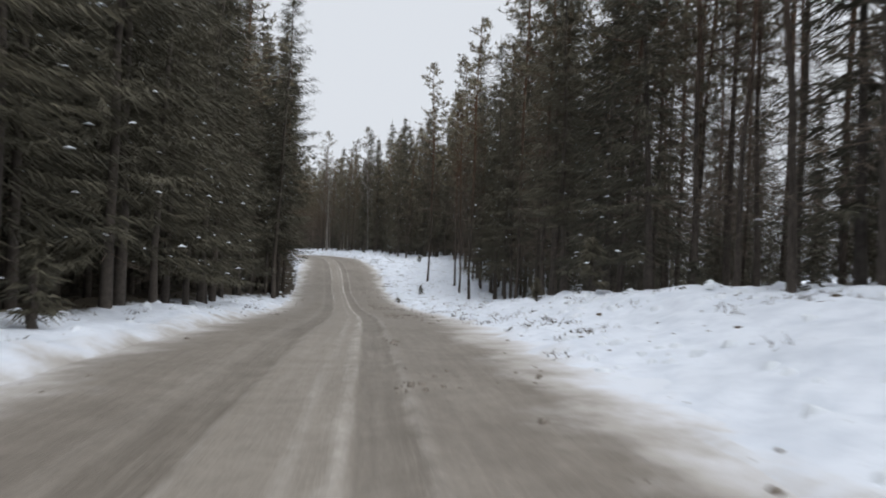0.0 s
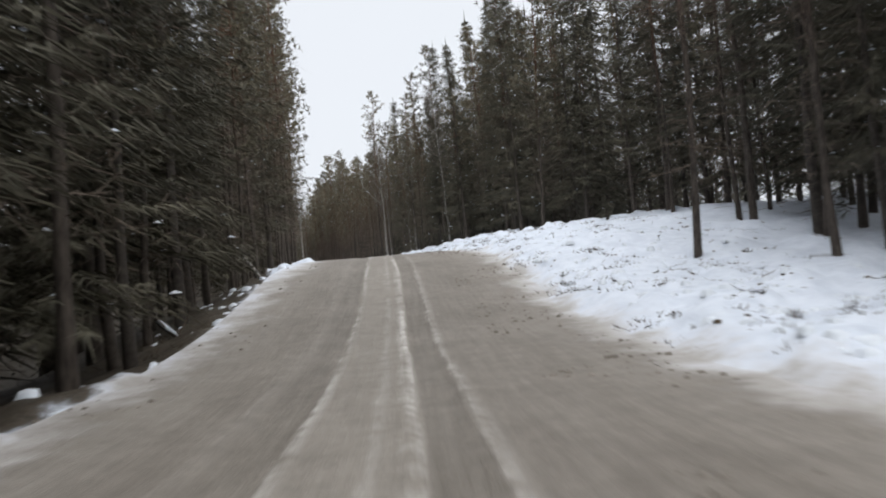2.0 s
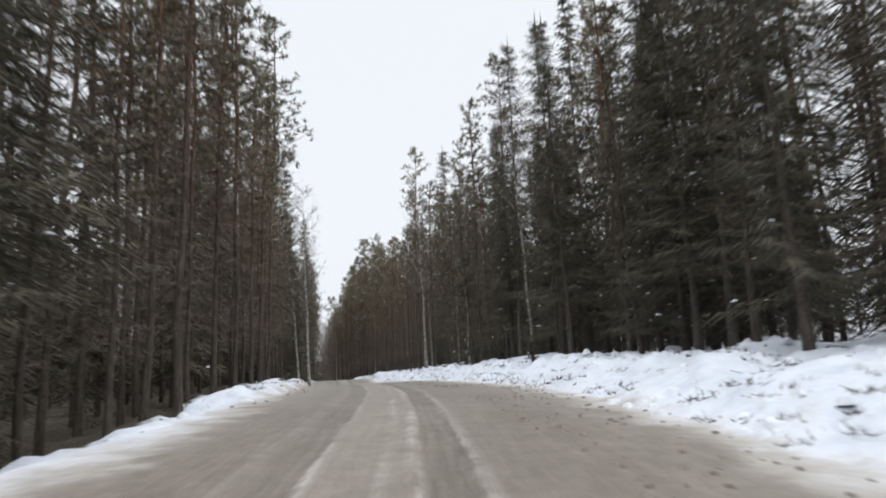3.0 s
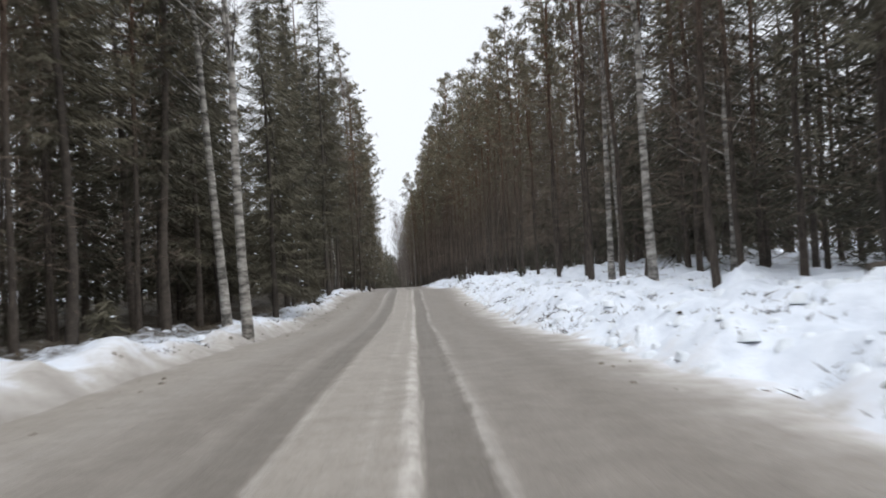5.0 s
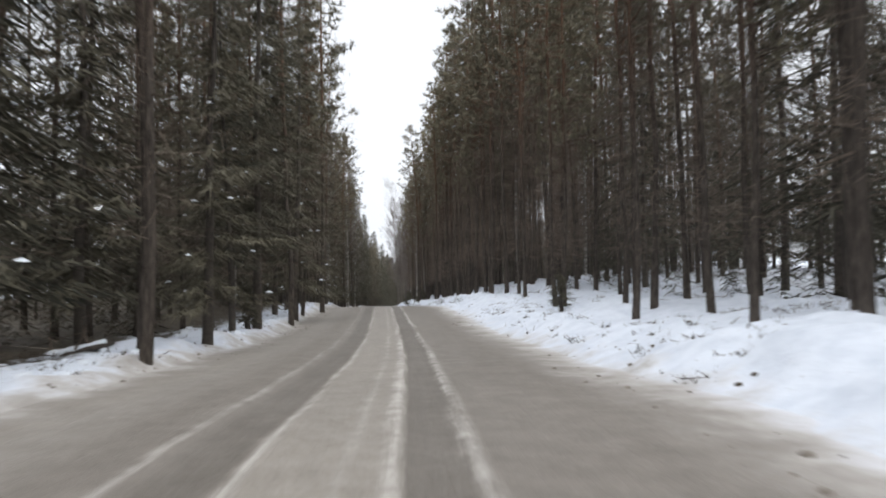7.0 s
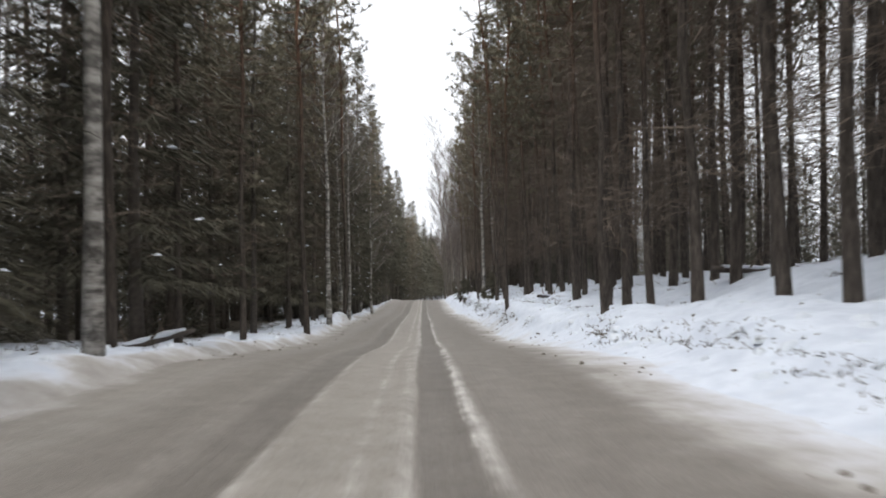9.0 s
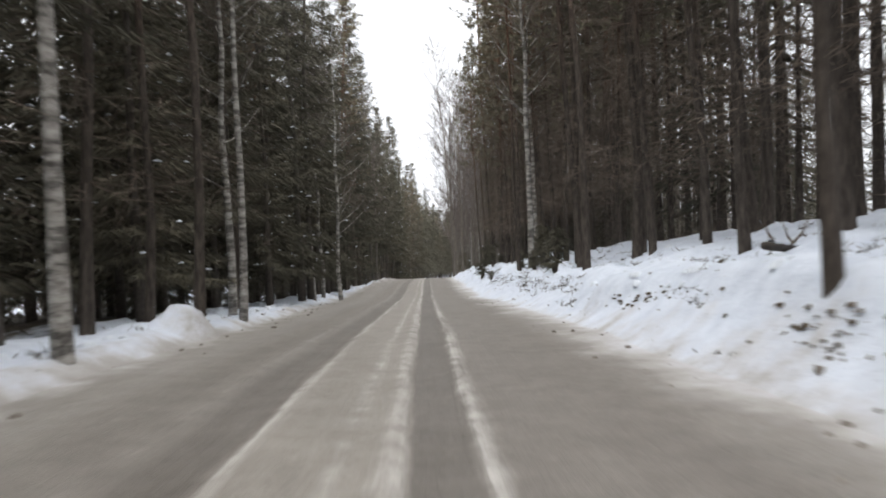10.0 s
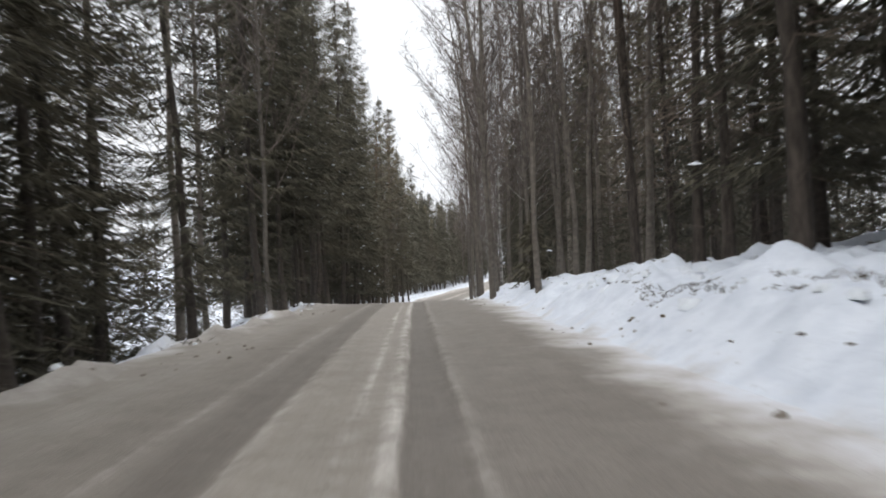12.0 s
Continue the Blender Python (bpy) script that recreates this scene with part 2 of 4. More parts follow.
def pine_bark_material():
    m, n, l, b = material("pine_bark", 0.9, 0.1)
    tc = n.new("ShaderNodeTexCoord")
    at = tc.outputs["Object"]
    sep = n.new("ShaderNodeSeparateXYZ")
    l.new(at, sep.inputs[0])
    flat = n.new("ShaderNodeMapping")
    flat.inputs["Scale"].default_value = (6.0, 6.0, 1.2)
    l.new(at, flat.inputs[0])
    plates = noise_fac(n, l, flat.outputs[0], 3.0, 4, 0.65)
    low = ramp(n, l, plates, [(0.35, (0.036, 0.031, 0.027)), (0.65, (0.1, 0.084, 0.073))])
    high = ramp(n, l, plates, [(0.35, (0.06, 0.038, 0.027)), (0.65, (0.16, 0.095, 0.064))])
    up = maths(n, l, "MULTIPLY", maths(n, l, "SUBTRACT", sep.outputs[2], 4.5), 0.16, True)
    l.new(blend(n, l, up, low, high), b.inputs["Base Color"])
    bump(n, l, b, plates, 0.6, 0.02)
    return m


SNOW, ROAD, BIRCH, PINE = snow_material(), road_material(), birch_material(), pine_bark_material()
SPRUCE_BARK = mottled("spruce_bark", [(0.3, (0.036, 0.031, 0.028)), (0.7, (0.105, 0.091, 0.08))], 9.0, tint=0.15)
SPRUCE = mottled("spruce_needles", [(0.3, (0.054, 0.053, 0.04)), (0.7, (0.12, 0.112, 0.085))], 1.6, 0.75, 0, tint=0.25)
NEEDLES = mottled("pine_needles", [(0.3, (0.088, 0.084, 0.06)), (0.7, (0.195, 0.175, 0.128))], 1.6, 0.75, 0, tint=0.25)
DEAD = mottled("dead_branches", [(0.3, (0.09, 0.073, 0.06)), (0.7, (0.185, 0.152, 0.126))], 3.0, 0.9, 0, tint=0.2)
TWIG = mottled("bare_twigs", [(0.3, (0.07, 0.06, 0.055)), (0.7, (0.18, 0.155, 0.145))], 3.0, 0.9, 0, tint=0.2)
ALDER = mottled("alder_bark", [(0.3, (0.07, 0.062, 0.056)), (0.7, (0.21, 0.19, 0.17))], 7.0, 0.85, 0.4, tint=0.2)
LITTER = mottled("heather_and_twigs", [(0.3, (0.025, 0.02, 0.014)), (0.7, (0.11, 0.085, 0.06))], 5.0, 0.9, 0)
CLUMP = mottled("snow_on_branches", [(0.3, (0.51, 0.555, 0.62)), (0.7, (0.71, 0.755, 0.825))], 6.0, 0.6, 0)
CLOD = mottled("dirty_snow_clods", [(0.3, (0.085, 0.073, 0.062)), (0.7, (0.27, 0.245, 0.22))], 9.0, 0.8, 0.4)

# ---- the lie of the land ----
rng = np.random.default_rng(7)
LATTICE = rng.random((256, 256))


def wave(x, y, size):
    """Smooth value noise, -1 to 1, with features of about that size in metres."""
    x, y = np.asarray(x, float) / size, np.asarray(y, float) / size
    i, j = np.floor(x).astype(int), np.floor(y).astype(int)
    f, g = x - i, y - j
    f, g = f * f * (3 - 2 * f), g * g * (3 - 2 * g)
    a, b = LATTICE[i % 256, j % 256], LATTICE[(i + 1) % 256, j % 256]
    c, d = LATTICE[i % 256, (j + 1) % 256], LATTICE[(i + 1) % 256, (j + 1) % 256]
    return ((a * (1 - f) + b * f) * (1 - g) + (c * (1 - f) + d * f) * g) * 2 - 1


def glide(y, knots):
    """A smooth line through knots (y, value), level past its ends."""
    ky, kv = np.array(knots, float).T
    y = np.clip(np.asarray(y, float), ky[0], ky[-1])
    s = np.gradient(kv, ky)
    i = np.clip(np.searchsorted(ky, y) - 1, 0, len(ky) - 2)
    h = ky[i + 1] - ky[i]
    t = (y - ky[i]) / h
    return ((2 * t**3 - 3 * t**2 + 1) * kv[i] + (t**3 - 2 * t**2 + t) * h * s[i] + (3 * t**2 - 2 * t**3) * kv[i + 1] + (t**3 - t**2) * h * s[i + 1])


def ramp_up(v):
    v = np.clip(v, 0, 1)
    return v * v * (3 - 2 * v)


LINE_X = [(-60, -35.5), (-25, -24.7), (-10, -20.65), (5, -16.67), (20, -12.84), (35, -9.57), (50, -6.55), (65, -3.85), (80, -1.75), (95, -0.75), (110, -0.43), (125, -0.2), (140, 0.0), (155, 0.13), (160, 0.15), (165, 0.13), (170, 0.06), (175, -0.07), (180, -0.24), (185, -0.42), (190, -0.61), (200, -1.01), (215, -1.62), (230, -2.26), (245, -2.89), (260, -3.48), (275, -4.05), (295, -4.6), (320, -4.4), (345, -2.51), (375, 2.19), (410, 10.28), (460, 26.27)]
ROAD_Z = [(-40, 3.4), (-10, 2), (0.5, 1.6), (10, 1.23), (19.9, 0.5), (29.8, -0.36), (41.4, -1.05), (53, -1.1), (64.3, 0.36), (68.8, 0.62), (77, 0.86), (86, 0.9), (96, 0.84), (104, 0.77), (113, 0.6), (121, 0.37), (129.4, 0.05), (140, 0.09), (151, 0.44), (155.5, 0.37), (163.5, 0.03), (169.5, -0.2), (179.5, -0.31), (190, -0.36), (196, -0.65), (204.6, -1.06), (215, -2.04), (226, -2.56), (237, -3.18), (248.5, -3.82), (260, -4.04), (272, -4.4), (282, -4.81), (288, -5.14), (296, -5.92), (306, -7.05), (340, -9.46), (400, -11.76)]
EDGE_LEFT = [(-20, -2.9), (10, -3.1), (40, -3.7), (52, -3.5), (72, -3.5), (90, -3.8), (120, -3.9), (200, -3.7), (232, -3.7), (246, -4.3), (254, -4.2), (264, -3.2), (272, -3.0), (300, -3.0)]
EDGE_RIGHT = [(-20, 2.0), (12, 2.1), (34, 2.7), (120, 2.75), (200, 2.5), (300, 2.5)]
BANK_RIGHT = [(-20, 0.4), (20, 0.35), (44, 0.4), (53, 0.7), (62, 1.05), (75, 0.79), (90, 0.92), (105, 1.05), (118, 1.1), (128, 1.3), (140, 1.4), (152, 1.0), (165, 1.0), (190, 1.4), (205, 1.6), (216, 1.7), (228, 1.8), (240, 2.0), (250, 2.05), (262, 1.75), (275, 1.2), (300, 0.9), (400, 0.6)]
BERM_LEFT = [(-20, 0.3), (12, 0.28), (25, 0.22), (40, 0.18), (50, 0.08), (57, 0.0), (74, 0.0), (86, 0.22), (150, 0.25), (200, 0.3), (225, 0.28), (248, 0.2), (258, 0.08), (276, 0.08), (400, 0.3)]
FALL_LEFT = [(-20, -0.04), (14, -0.06), (28, -0.14), (40, -0.17), (46, -0.12), (50, 0.04), (54, 0.24), (64, 0.34), (76, 0.32), (92, 0.1), (104, 0.05), (150, 0.02), (235, 0.03), (250, 0.1), (258, 0.24), (284, 0.24), (300, 0.1), (400, 0.0)]
LIP_RIGHT = [(60, 1.6), (150, 1.4), (185, 1.4), (206, 1.4), (215, 1.0), (226, 1.0), (240, 1.3), (260, 1.5), (300, 1.2)]
ROUGH = [(-20, 0.7), (25, 0.8), (42, 1.1), (60, 0.8), (84, 1.2), (105, 1.5), (128, 1.3), (145, 1.0), (160, 0.85), (190, 0.6), (238, 0.9), (254, 1.4), (276, 1.4), (300, 0.8)]
MOUND_RIGHT = [(-20, 0.55), (24, 0.5), (40, 0.0), (60, 0.0)]
FLOOR_LEFT = [(-20, 0.75), (18, 0.7), (26, 0.5), (42, 0.52), (50, 0.85), (78, 0.85), (98, 0.6), (150, 0.62), (190, 0.55), (246, 0.55), (260, 0.7), (266, 0.4), (300, 0.45)]
START_LEFT = [(-20, 0.9), (42, 0.8), (48, 0.1), (62, 0.1), (70, 0.9), (92, 0.9), (106, 0.6), (148, 0.6), (160, 0.9), (300, 0.9)]
FLOOR_RIGHT = [(-20, 0.6), (26, 0.55), (38, 0.25), (60, 0.3), (150, 0.5), (300, 0.5)]
SHELF_RIGHT = [(60, 0.8), (150, 0.8), (185, 0.75), (205, 0.88), (221, 1.12), (235, 1.1), (248, 1.2), (256, 1.12), (268, 1.08), (280, 0.72), (300, 0.5)]
RISE_RIGHT = [(170, 0.02), (196, 0.07), (208, 0.13), (226, 0.1), (234, 0.05), (242, 0.02), (256, 0.02)]
DIRTY_LEFT = [(-20, 0.2), (30, 0.1), (42, -0.1), (48, 0.25), (60, 0.25), (67, -0.1), (86, 0.15), (104, 0.5), (146, 0.5), (160, 0.35), (190, 0.4), (215, 0.4), (235, 0.15), (252, 0.1), (264, 0.85), (300, 0.9)]
DIRTY_RIGHT = [(-20, 0.1), (50, 0.3), (80, 0.1), (180, 0.1), (195, 0.05), (228, 0.05), (242, -0.1), (300, -0.1)]
SLOPE_RIGHT = [(180, 2.4), (210, 2.4), (217, 1.7), (221, 1.45), (227, 1.9), (240, 2.3), (255, 1.9), (300, 1.9)]
CUT_RIGHT = [(40, 0.0), (70, 0.3), (150, 0.3), (165, 0.3), (190, 1.0), (238, 1.0), (254, 0.5), (300, 0.5)]


def line_x(y):
    return glide(y, LINE_X)


def road_z(y):
    return glide(y, ROAD_Z)


def edge_left(y):
    return glide(y, EDGE_LEFT) + 0.16 * wave(y, 3.1, 5.0) + 0.07 * wave(y, 9.1, 1.3)


def edge_right(y):
    return glide(y, EDGE_RIGHT) + 0.11 * wave(y, 23.7, 6.0) + 0.08 * wave(y, 29.9, 1.4)


def ground_h(u, y):
    """The snow's height over the road's level, u metres to the right of the line driven."""
    u, y = np.broadcast_arrays(np.asarray(u, float), np.asarray(y, float))
    r, q = u - edge_right(y), edge_left(y) - u
    bank, berm, fall = glide(y, BANK_RIGHT), glide(y, BERM_LEFT), glide(y, FALL_LEFT)
    cut = glide(y, CUT_RIGHT)
    crust = ramp_up(wave(u + 120, y, 0.9) * 2.2 - 0.5) * 0.16 + ramp_up(wave(u + 160, y, 0.45) * 2.5 - 0.6) * 0.08
    lump = 0.15 * wave(u, y, 1.7) + 0.09 * wave(u + 40, y, 0.62) + 0.04 * wave(u + 80, y, 0.27) + crust - 0.05
    lump = lump * glide(y, ROUGH)
    lip = r - glide(y, LIP_RIGHT) - 0.4 * wave(y, 41.0, 3.5) - 0.25 * wave(y, 47.0, 0.8)
    smooth = 0.6 * ramp_up(r / 1.7) + 0.4 * ramp_up((r - 0.8) / 6.0)
    shelf = glide(y, SHELF_RIGHT)
    stepped = shelf * (0.85 * ramp_up(r / glide(y, SLOPE_RIGHT)) + 0.15 * ramp_up(lip / 0.25)) + (bank - shelf) * ramp_up((r - 2.6) / 4.0)
    lump = lump * np.where((u > 0) & (lip < 0), 1 - 0.55 * cut, 1.0)
    right = bank * smooth * (1 - cut) + stepped * cut + lump * ramp_up(r / 1.2) + glide(y, MOUND_RIGHT) * ramp_up((r - 1.2) / 4.0) + 0.02 * np.maximum(r - 7, 0) + (glide(y, RISE_RIGHT) - 0.02) * np.clip(r - 4.5, 0, 13)
    left = berm * ramp_up(q / 0.8) + lump * 0.9 * ramp_up(q / 1.0) - fall * np.clip(q - 0.9, 0, 7)
    pile = 0.5 * np.exp(-(((u + 4.15) / 0.45) ** 2 + ((y - 226.8) / 0.45) ** 2) ** 3)
    wild = 0.5 * wave(u, y, 14.0) * ramp_up((np.abs(u) - 6) / 12)
    soft = (right * (r > 0) + left * (q > 0) + pile + wild)
    inside = np.minimum(r, q)
    return soft - 0.09 * ramp_up(-inside / 0.45) * (inside < 0) + 0.012


def rut(u, y):
    """The wheel ruts and crests of the packed road."""
    v = u + 0.03 * wave(y, 71.0, 9.0)

    def trough(a, b):
        return ramp_up((v - a + 0.12) / 0.2) * ramp_up((b + 0.1 - v) / 0.2)

    crest = np.exp(-(((v + 0.14) / 0.08) ** 2)) + np.exp(-(((v - 0.41) / 0.07) ** 2)) + 0.6 * np.exp(-(((v + 1.0) / 0.12) ** 2))
    z = -0.035 * trough(-1.66, -1.12) - 0.035 * trough(-0.07, 0.37) + 0.022 * crest
    return z + 0.012 * wave(u, y, 0.5) + 0.02 * wave(u * 2, y, 3.0)


def at_ground(u, y):
    """World place of a point on the snow, u metres right of the line driven."""
    return float(line_x(y) + u), float(y), float(road_z(y) + ground_h(u, y))


# ---- meshes ----


def sheet(name, verts, faces, mat, uv=None, smooth=True, layers=None):
    """A mesh from arrays of places and of triangles or quads."""
    me = bpy.data.meshes.new(name)
    verts, faces = np.asarray(verts, np.float32), np.asarray(faces, np.int32)
    n, k = faces.shape
    me.vertices.add(len(verts))
    me.vertices.foreach_set("co", verts.ravel())
    me.loops.add(n * k)
    me.loops.foreach_set("vertex_index", faces.ravel())
    me.polygons.add(n)
    me.polygons.foreach_set("loop_start", np.arange(0, n * k, k, dtype=np.int32))
    me.polygons.foreach_set("use_smooth", np.full(n, smooth))
    if uv is not None:
        me.uv_layers.new(name="UVMap").data.foreach_set("uv", np.asarray(uv, np.float32)[faces.ravel()].ravel())
    for key, values in (layers or {}).items():
        me.attributes.new(key, "FLOAT", "POINT").data.foreach_set("value", np.asarray(values, np.float32))
    me.materials.append(mat)
    me.update(calc_edges=True)
    me.validate()
    return me


def part(name, mesh, parent, label="", kind=""):
    ob = new(name, mesh)
    ob.parent = parent
    return tagged(ob, label, kind=kind)


def grid(us, ys, height, lift=0.0):
    u, y = np.meshgrid(us, ys)
    x, z = line_x(y) + u, road_z(y) + height(u, y) + lift
    n, m = u.shape
    i = np.arange(n * m).reshape(n, m)
    quads = np.stack([i[:-1, :-1], i[:-1, 1:], i[1:, 1:], i[1:, :-1]], -1).reshape(-1, 4)
    return np.stack([x, y, z], -1).reshape(-1, 3), quads, np.stack([u, y], -1).reshape(-1, 2)


def past_edge(uv):
    """Metres past the nearer edge of the road, where the snow turns clean; further out where dirt is thrown up."""
    u, y = uv[:, 0], uv[:, 1]
    return np.maximum(u - edge_right(y) - glide(y, DIRTY_RIGHT), edge_left(y) - u - glide(y, DIRTY_LEFT))


def floor_litter(uv):
    """How much of the ground under the trees is needle litter: much on the dense left, less on the open right."""
    u, y = uv[:, 0], uv[:, 1]
    q = edge_left(y) - u
    left = glide(y, FLOOR_LEFT) * ramp_up((q - glide(y, START_LEFT)) / 1.6)
    left = np.minimum(left + 0.35 * ramp_up((q - 2.6) / 2.4) * ramp_up((268 - y) / 8.0), 0.95)
    right = glide(y, FLOOR_RIGHT) * ramp_up((u - 9.5) / 6.0)
    # patchy, and whiter in the open country far from the road
    open_from = 26 + 14 * ramp_up((72 - y) / 12.0)
    return np.where(u < 0, left, right) * (1 - 0.75 * ramp_up((np.abs(u) - open_from) / 16)) + 0.12 * wave(u, y, 11.0) * (np.abs(u) > 7)


def spread(*runs):
    """Steps from a to b by d for each run, joined."""
    return np.unique(np.round(np.concatenate([np.arange(a, b, d) for a, b, d in runs]), 4))


# ---- ground and road ----
GROUND_U = spread((-900, -100, 100), (-100, -30, 10), (-30, -10, 1.0), (-10, -5, 0.3), (-5, -2.4, 0.14), (-2.4, 1.6, 0.5), (1.6, 7.2, 0.14), (7.2, 14, 0.35), (14, 30, 1.0), (30, 100, 10), (100, 901, 100))
GROUND_Y = spread((-500, -40, 92), (-40, -6, 2), (-6, 292, 0.3), (292, 360, 1.5), (360, 460, 10), (460, 1500, 130))
v, f, uv = grid(GROUND_U, GROUND_Y, ground_h)
tagged(new("ground", sheet("ground", v, f, SNOW, uv, layers={"edge": past_edge(uv), "litter": floor_litter(uv)})), "lumpy snow-covered roadside banks and forest floor", "snow", kind="structure")
ROAD_U = spread((-4.2, -1.8, 0.2), (-1.8, 0.9, 0.06), (0.9, 3.61, 0.2))
v, f, uv = grid(ROAD_U, spread((-40, -6, 2), (-6, 300, 0.45), (300, 400, 2)), rut)
tagged(new("road", sheet("road", v, f, ROAD, uv, layers={"edge": past_edge(uv)})), "brown hard-packed snow road with two dark wheel ruts", "road", kind="structure")


# ---- trees ----
# Each kind is built in a few shapes; every tree is then a copy with its own place, turn and size.


def tube(path, radii, sides=6):
    """A round stem along a path, as places and triangles."""
    path, radii = np.asarray(path, float), np.asarray(radii, float)
    a = np.linspace(0, 2 * np.pi, sides, endpoint=False)
    along = np.gradient(path, axis=0)
    along /= np.linalg.norm(along, axis=1, keepdims=True) + 1e-9
    ref = np.where(np.abs(along[:, 2:3]) > 0.9, [[1.0, 0, 0]], [[0, 0, 1.0]])
    p = np.cross(along, ref)
    p /= np.linalg.norm(p, axis=1, keepdims=True) + 1e-9
    q = np.cross(along, p)
    v = path[:, None] + radii[:, None, None] * (np.cos(a)[None, :, None] * p[:, None] + np.sin(a)[None, :, None] * q[:, None])
    n = len(path)
    i = np.arange(n * sides).reshape(n, sides)
    j = np.roll(i, -1, 1)
    quads = np.stack([i[:-1], j[:-1], j[1:], i[1:]], -1).reshape(-1, 4)
    return v.reshape(-1, 3), np.concatenate([quads[:, [0, 1, 2]], quads[:, [0, 2, 3]]])


def joined(pieces):
    vs, fs, n = [], [], 0
    for v, f in pieces:
        vs.append(v)
        fs.append(f + n)
        n += len(v)
    return np.concatenate(vs), np.concatenate(fs)


def blades(roots, tips, widths, r):
    """Slender leaf-like triangles from roots to tips, each with its own twist."""
    roots, tips = np.asarray(roots, float).reshape(-1, 3), np.asarray(tips, float).reshape(-1, 3)
    d = tips - roots
    side = np.cross(d, r.normal(size=d.shape))
    side *= (np.asarray(widths) / (np.linalg.norm(side, axis=1) + 1e-9))[:, None]
    n = len(roots)
    v = np.stack([roots + side, roots - side, tips], 1).reshape(-1, 3)
    return v, np.arange(n * 3).reshape(n, 3)


def flakes(centres, sizes, r):
    """Small flat lumps of snow that lie on boughs."""
    centres = centres.reshape(-1, 3)
    n = len(centres)
    a = np.linspace(0, 2 * np.pi, 5, endpoint=False)[None] + r.random((n, 1)) * 6
    s = sizes[:, None] * r.uniform(0.6, 1.3, (n, 5))
    ring = np.stack([np.cos(a) * s, np.sin(a) * s, r.uniform(-0.25, 0.05, (n, 5)) * s], -1) + centres[:, None]
    top = centres + np.array([0, 0, 1]) * (0.35 * sizes)[:, None]
    v = np.concatenate([ring, top[:, None]], 1).reshape(-1, 3)
    i = np.arange(n)[:, None] * 6
    f = np.concatenate([i + [k, (k + 1) % 5, 5] for k in range(5)])
    return v, f


def stem_path(height, r, sway=0.25, n=9):
    z = np.linspace(-0.35, height, n)
    t = z / height
    bend = r.normal(0, sway, 2)
    wob = r.normal(0, 0.04, (n, 2))
    return np.column_stack([bend[0] * t**2 + wob[:, 0], bend[1] * t**2 + wob[:, 1], z])


def stem_at(path, z):
    return np.column_stack([np.interp(z, path[:, 2], path[:, k]) for k in (0, 1)] + [z])


def spruce_shape(seed, height=16.0, low=2.2, reach=2.1, dense=1.0, fine=False):
    """A spruce: places and triangles of its stem, its drooping boughs, and the snow on them."""
    r = np.random.default_rng(seed)
    path = stem_path(height, r, 0.15)
    rad = np.interp(path[:, 2], [-0.35, 0.4, height], [0.15, 0.112, 0.012])
    stem = tube(path, rad, 8)
    roots, tips, wide, snow, ssize = [], [], [], [], []
    dead_r, dead_t = [], []
    z = min(1.0, low)
    while z < height - 0.15:
        full = z > low
        t = max(0.0, (z - low) / (height - low)) if full else 0.0
        length = reach * (1 - t) ** 0.75 * r.uniform(0.85, 1.1) + 0.12
        count = int(r.integers(5, 8)) if full else int(r.integers(2, 5))
        for _ in range(count):
            a = r.uniform(0, 2 * np.pi)
            out = np.array([np.cos(a), np.sin(a), 0])
            base = stem_at(path, np.array([z + r.uniform(-0.12, 0.12)]))[0]
            L = length * r.uniform(0.6, 1.12)
            if not full:
                dead_r.append(base)
                dead_t.append(base + out * L * 0.42 + [0, 0, -0.16 * L])
                continue
            rise = 0.25 - 0.75 * (1 - t)
            steps = max(4, int(L / (0.18 if fine else 0.2) * dense))
            s = np.linspace(0.18, 1.0, steps)
            mids = base + out * (L * s)[:, None] + np.array([0, 0, 1]) * ((rise * s + 0.28 * s**2) * L)[:, None]
            cross = np.array([-out[1], out[0], 0])
            size = 0.17 + 0.27 * (1 - s) * min(1.0, L / 1.5) + 0.10 * r.random(steps)
            for sign in (-1, 1):
                roots.append(mids)
                tips.append(mids + (out * 0.55 + sign * cross * 0.85) * size[:, None] + np.array([0, 0, -1]) * (size * r.uniform(0.15, 0.7, steps))[:, None])
                wide.append(0.008 + size * 0.026 if fine else 0.016 + size * 0.055)
                if fine:
                    # a second, finer spray between the first ones
                    shift = mids + out * 0.11
                    span = size * r.uniform(0.6, 1.1, steps)
                    roots.append(shift)
                    tips.append(shift + (out * r.uniform(0.3, 0.9) + sign * cross * 0.7) * span[:, None] + np.array([0, 0, -1]) * (span * r.uniform(0.2, 1.0, steps))[:, None])
                    wide.append(0.007 + span * 0.023)
            roots.append(mids - out * 0.2)
            tips.append(mids + out * (0.25 + 0.15 * r.random()) + np.array([0, 0, -1]) * (0.12 + 0.3 * r.random(steps))[:, None])
            wide.append(np.full(steps, 0.019 if fine else 0.032))
            if r.random() < 0.15 and L > 0.5:
                k = r.integers(1, steps)
                snow.append(mids[k] + [0, 0, 0.05])
                ssize.append(r.uniform(0.035, 0.105))
        z += r.uniform(0.26, 0.40) / dense if full else 0.45
    tip = path[-1]
    roots.append(tip[None] - [[0, 0, 0.4]])
    tips.append(tip[None] + [[0, 0, 0.5]])
    wide.append(np.array([0.05]))
    crown = blades(np.concatenate(roots), np.concatenate(tips), np.concatenate(wide), r)
    dead = blades(dead_r, dead_t, np.full(len(dead_r), 0.012), r)
    return stem, crown, flakes(np.array(snow), np.array(ssize), r), dead


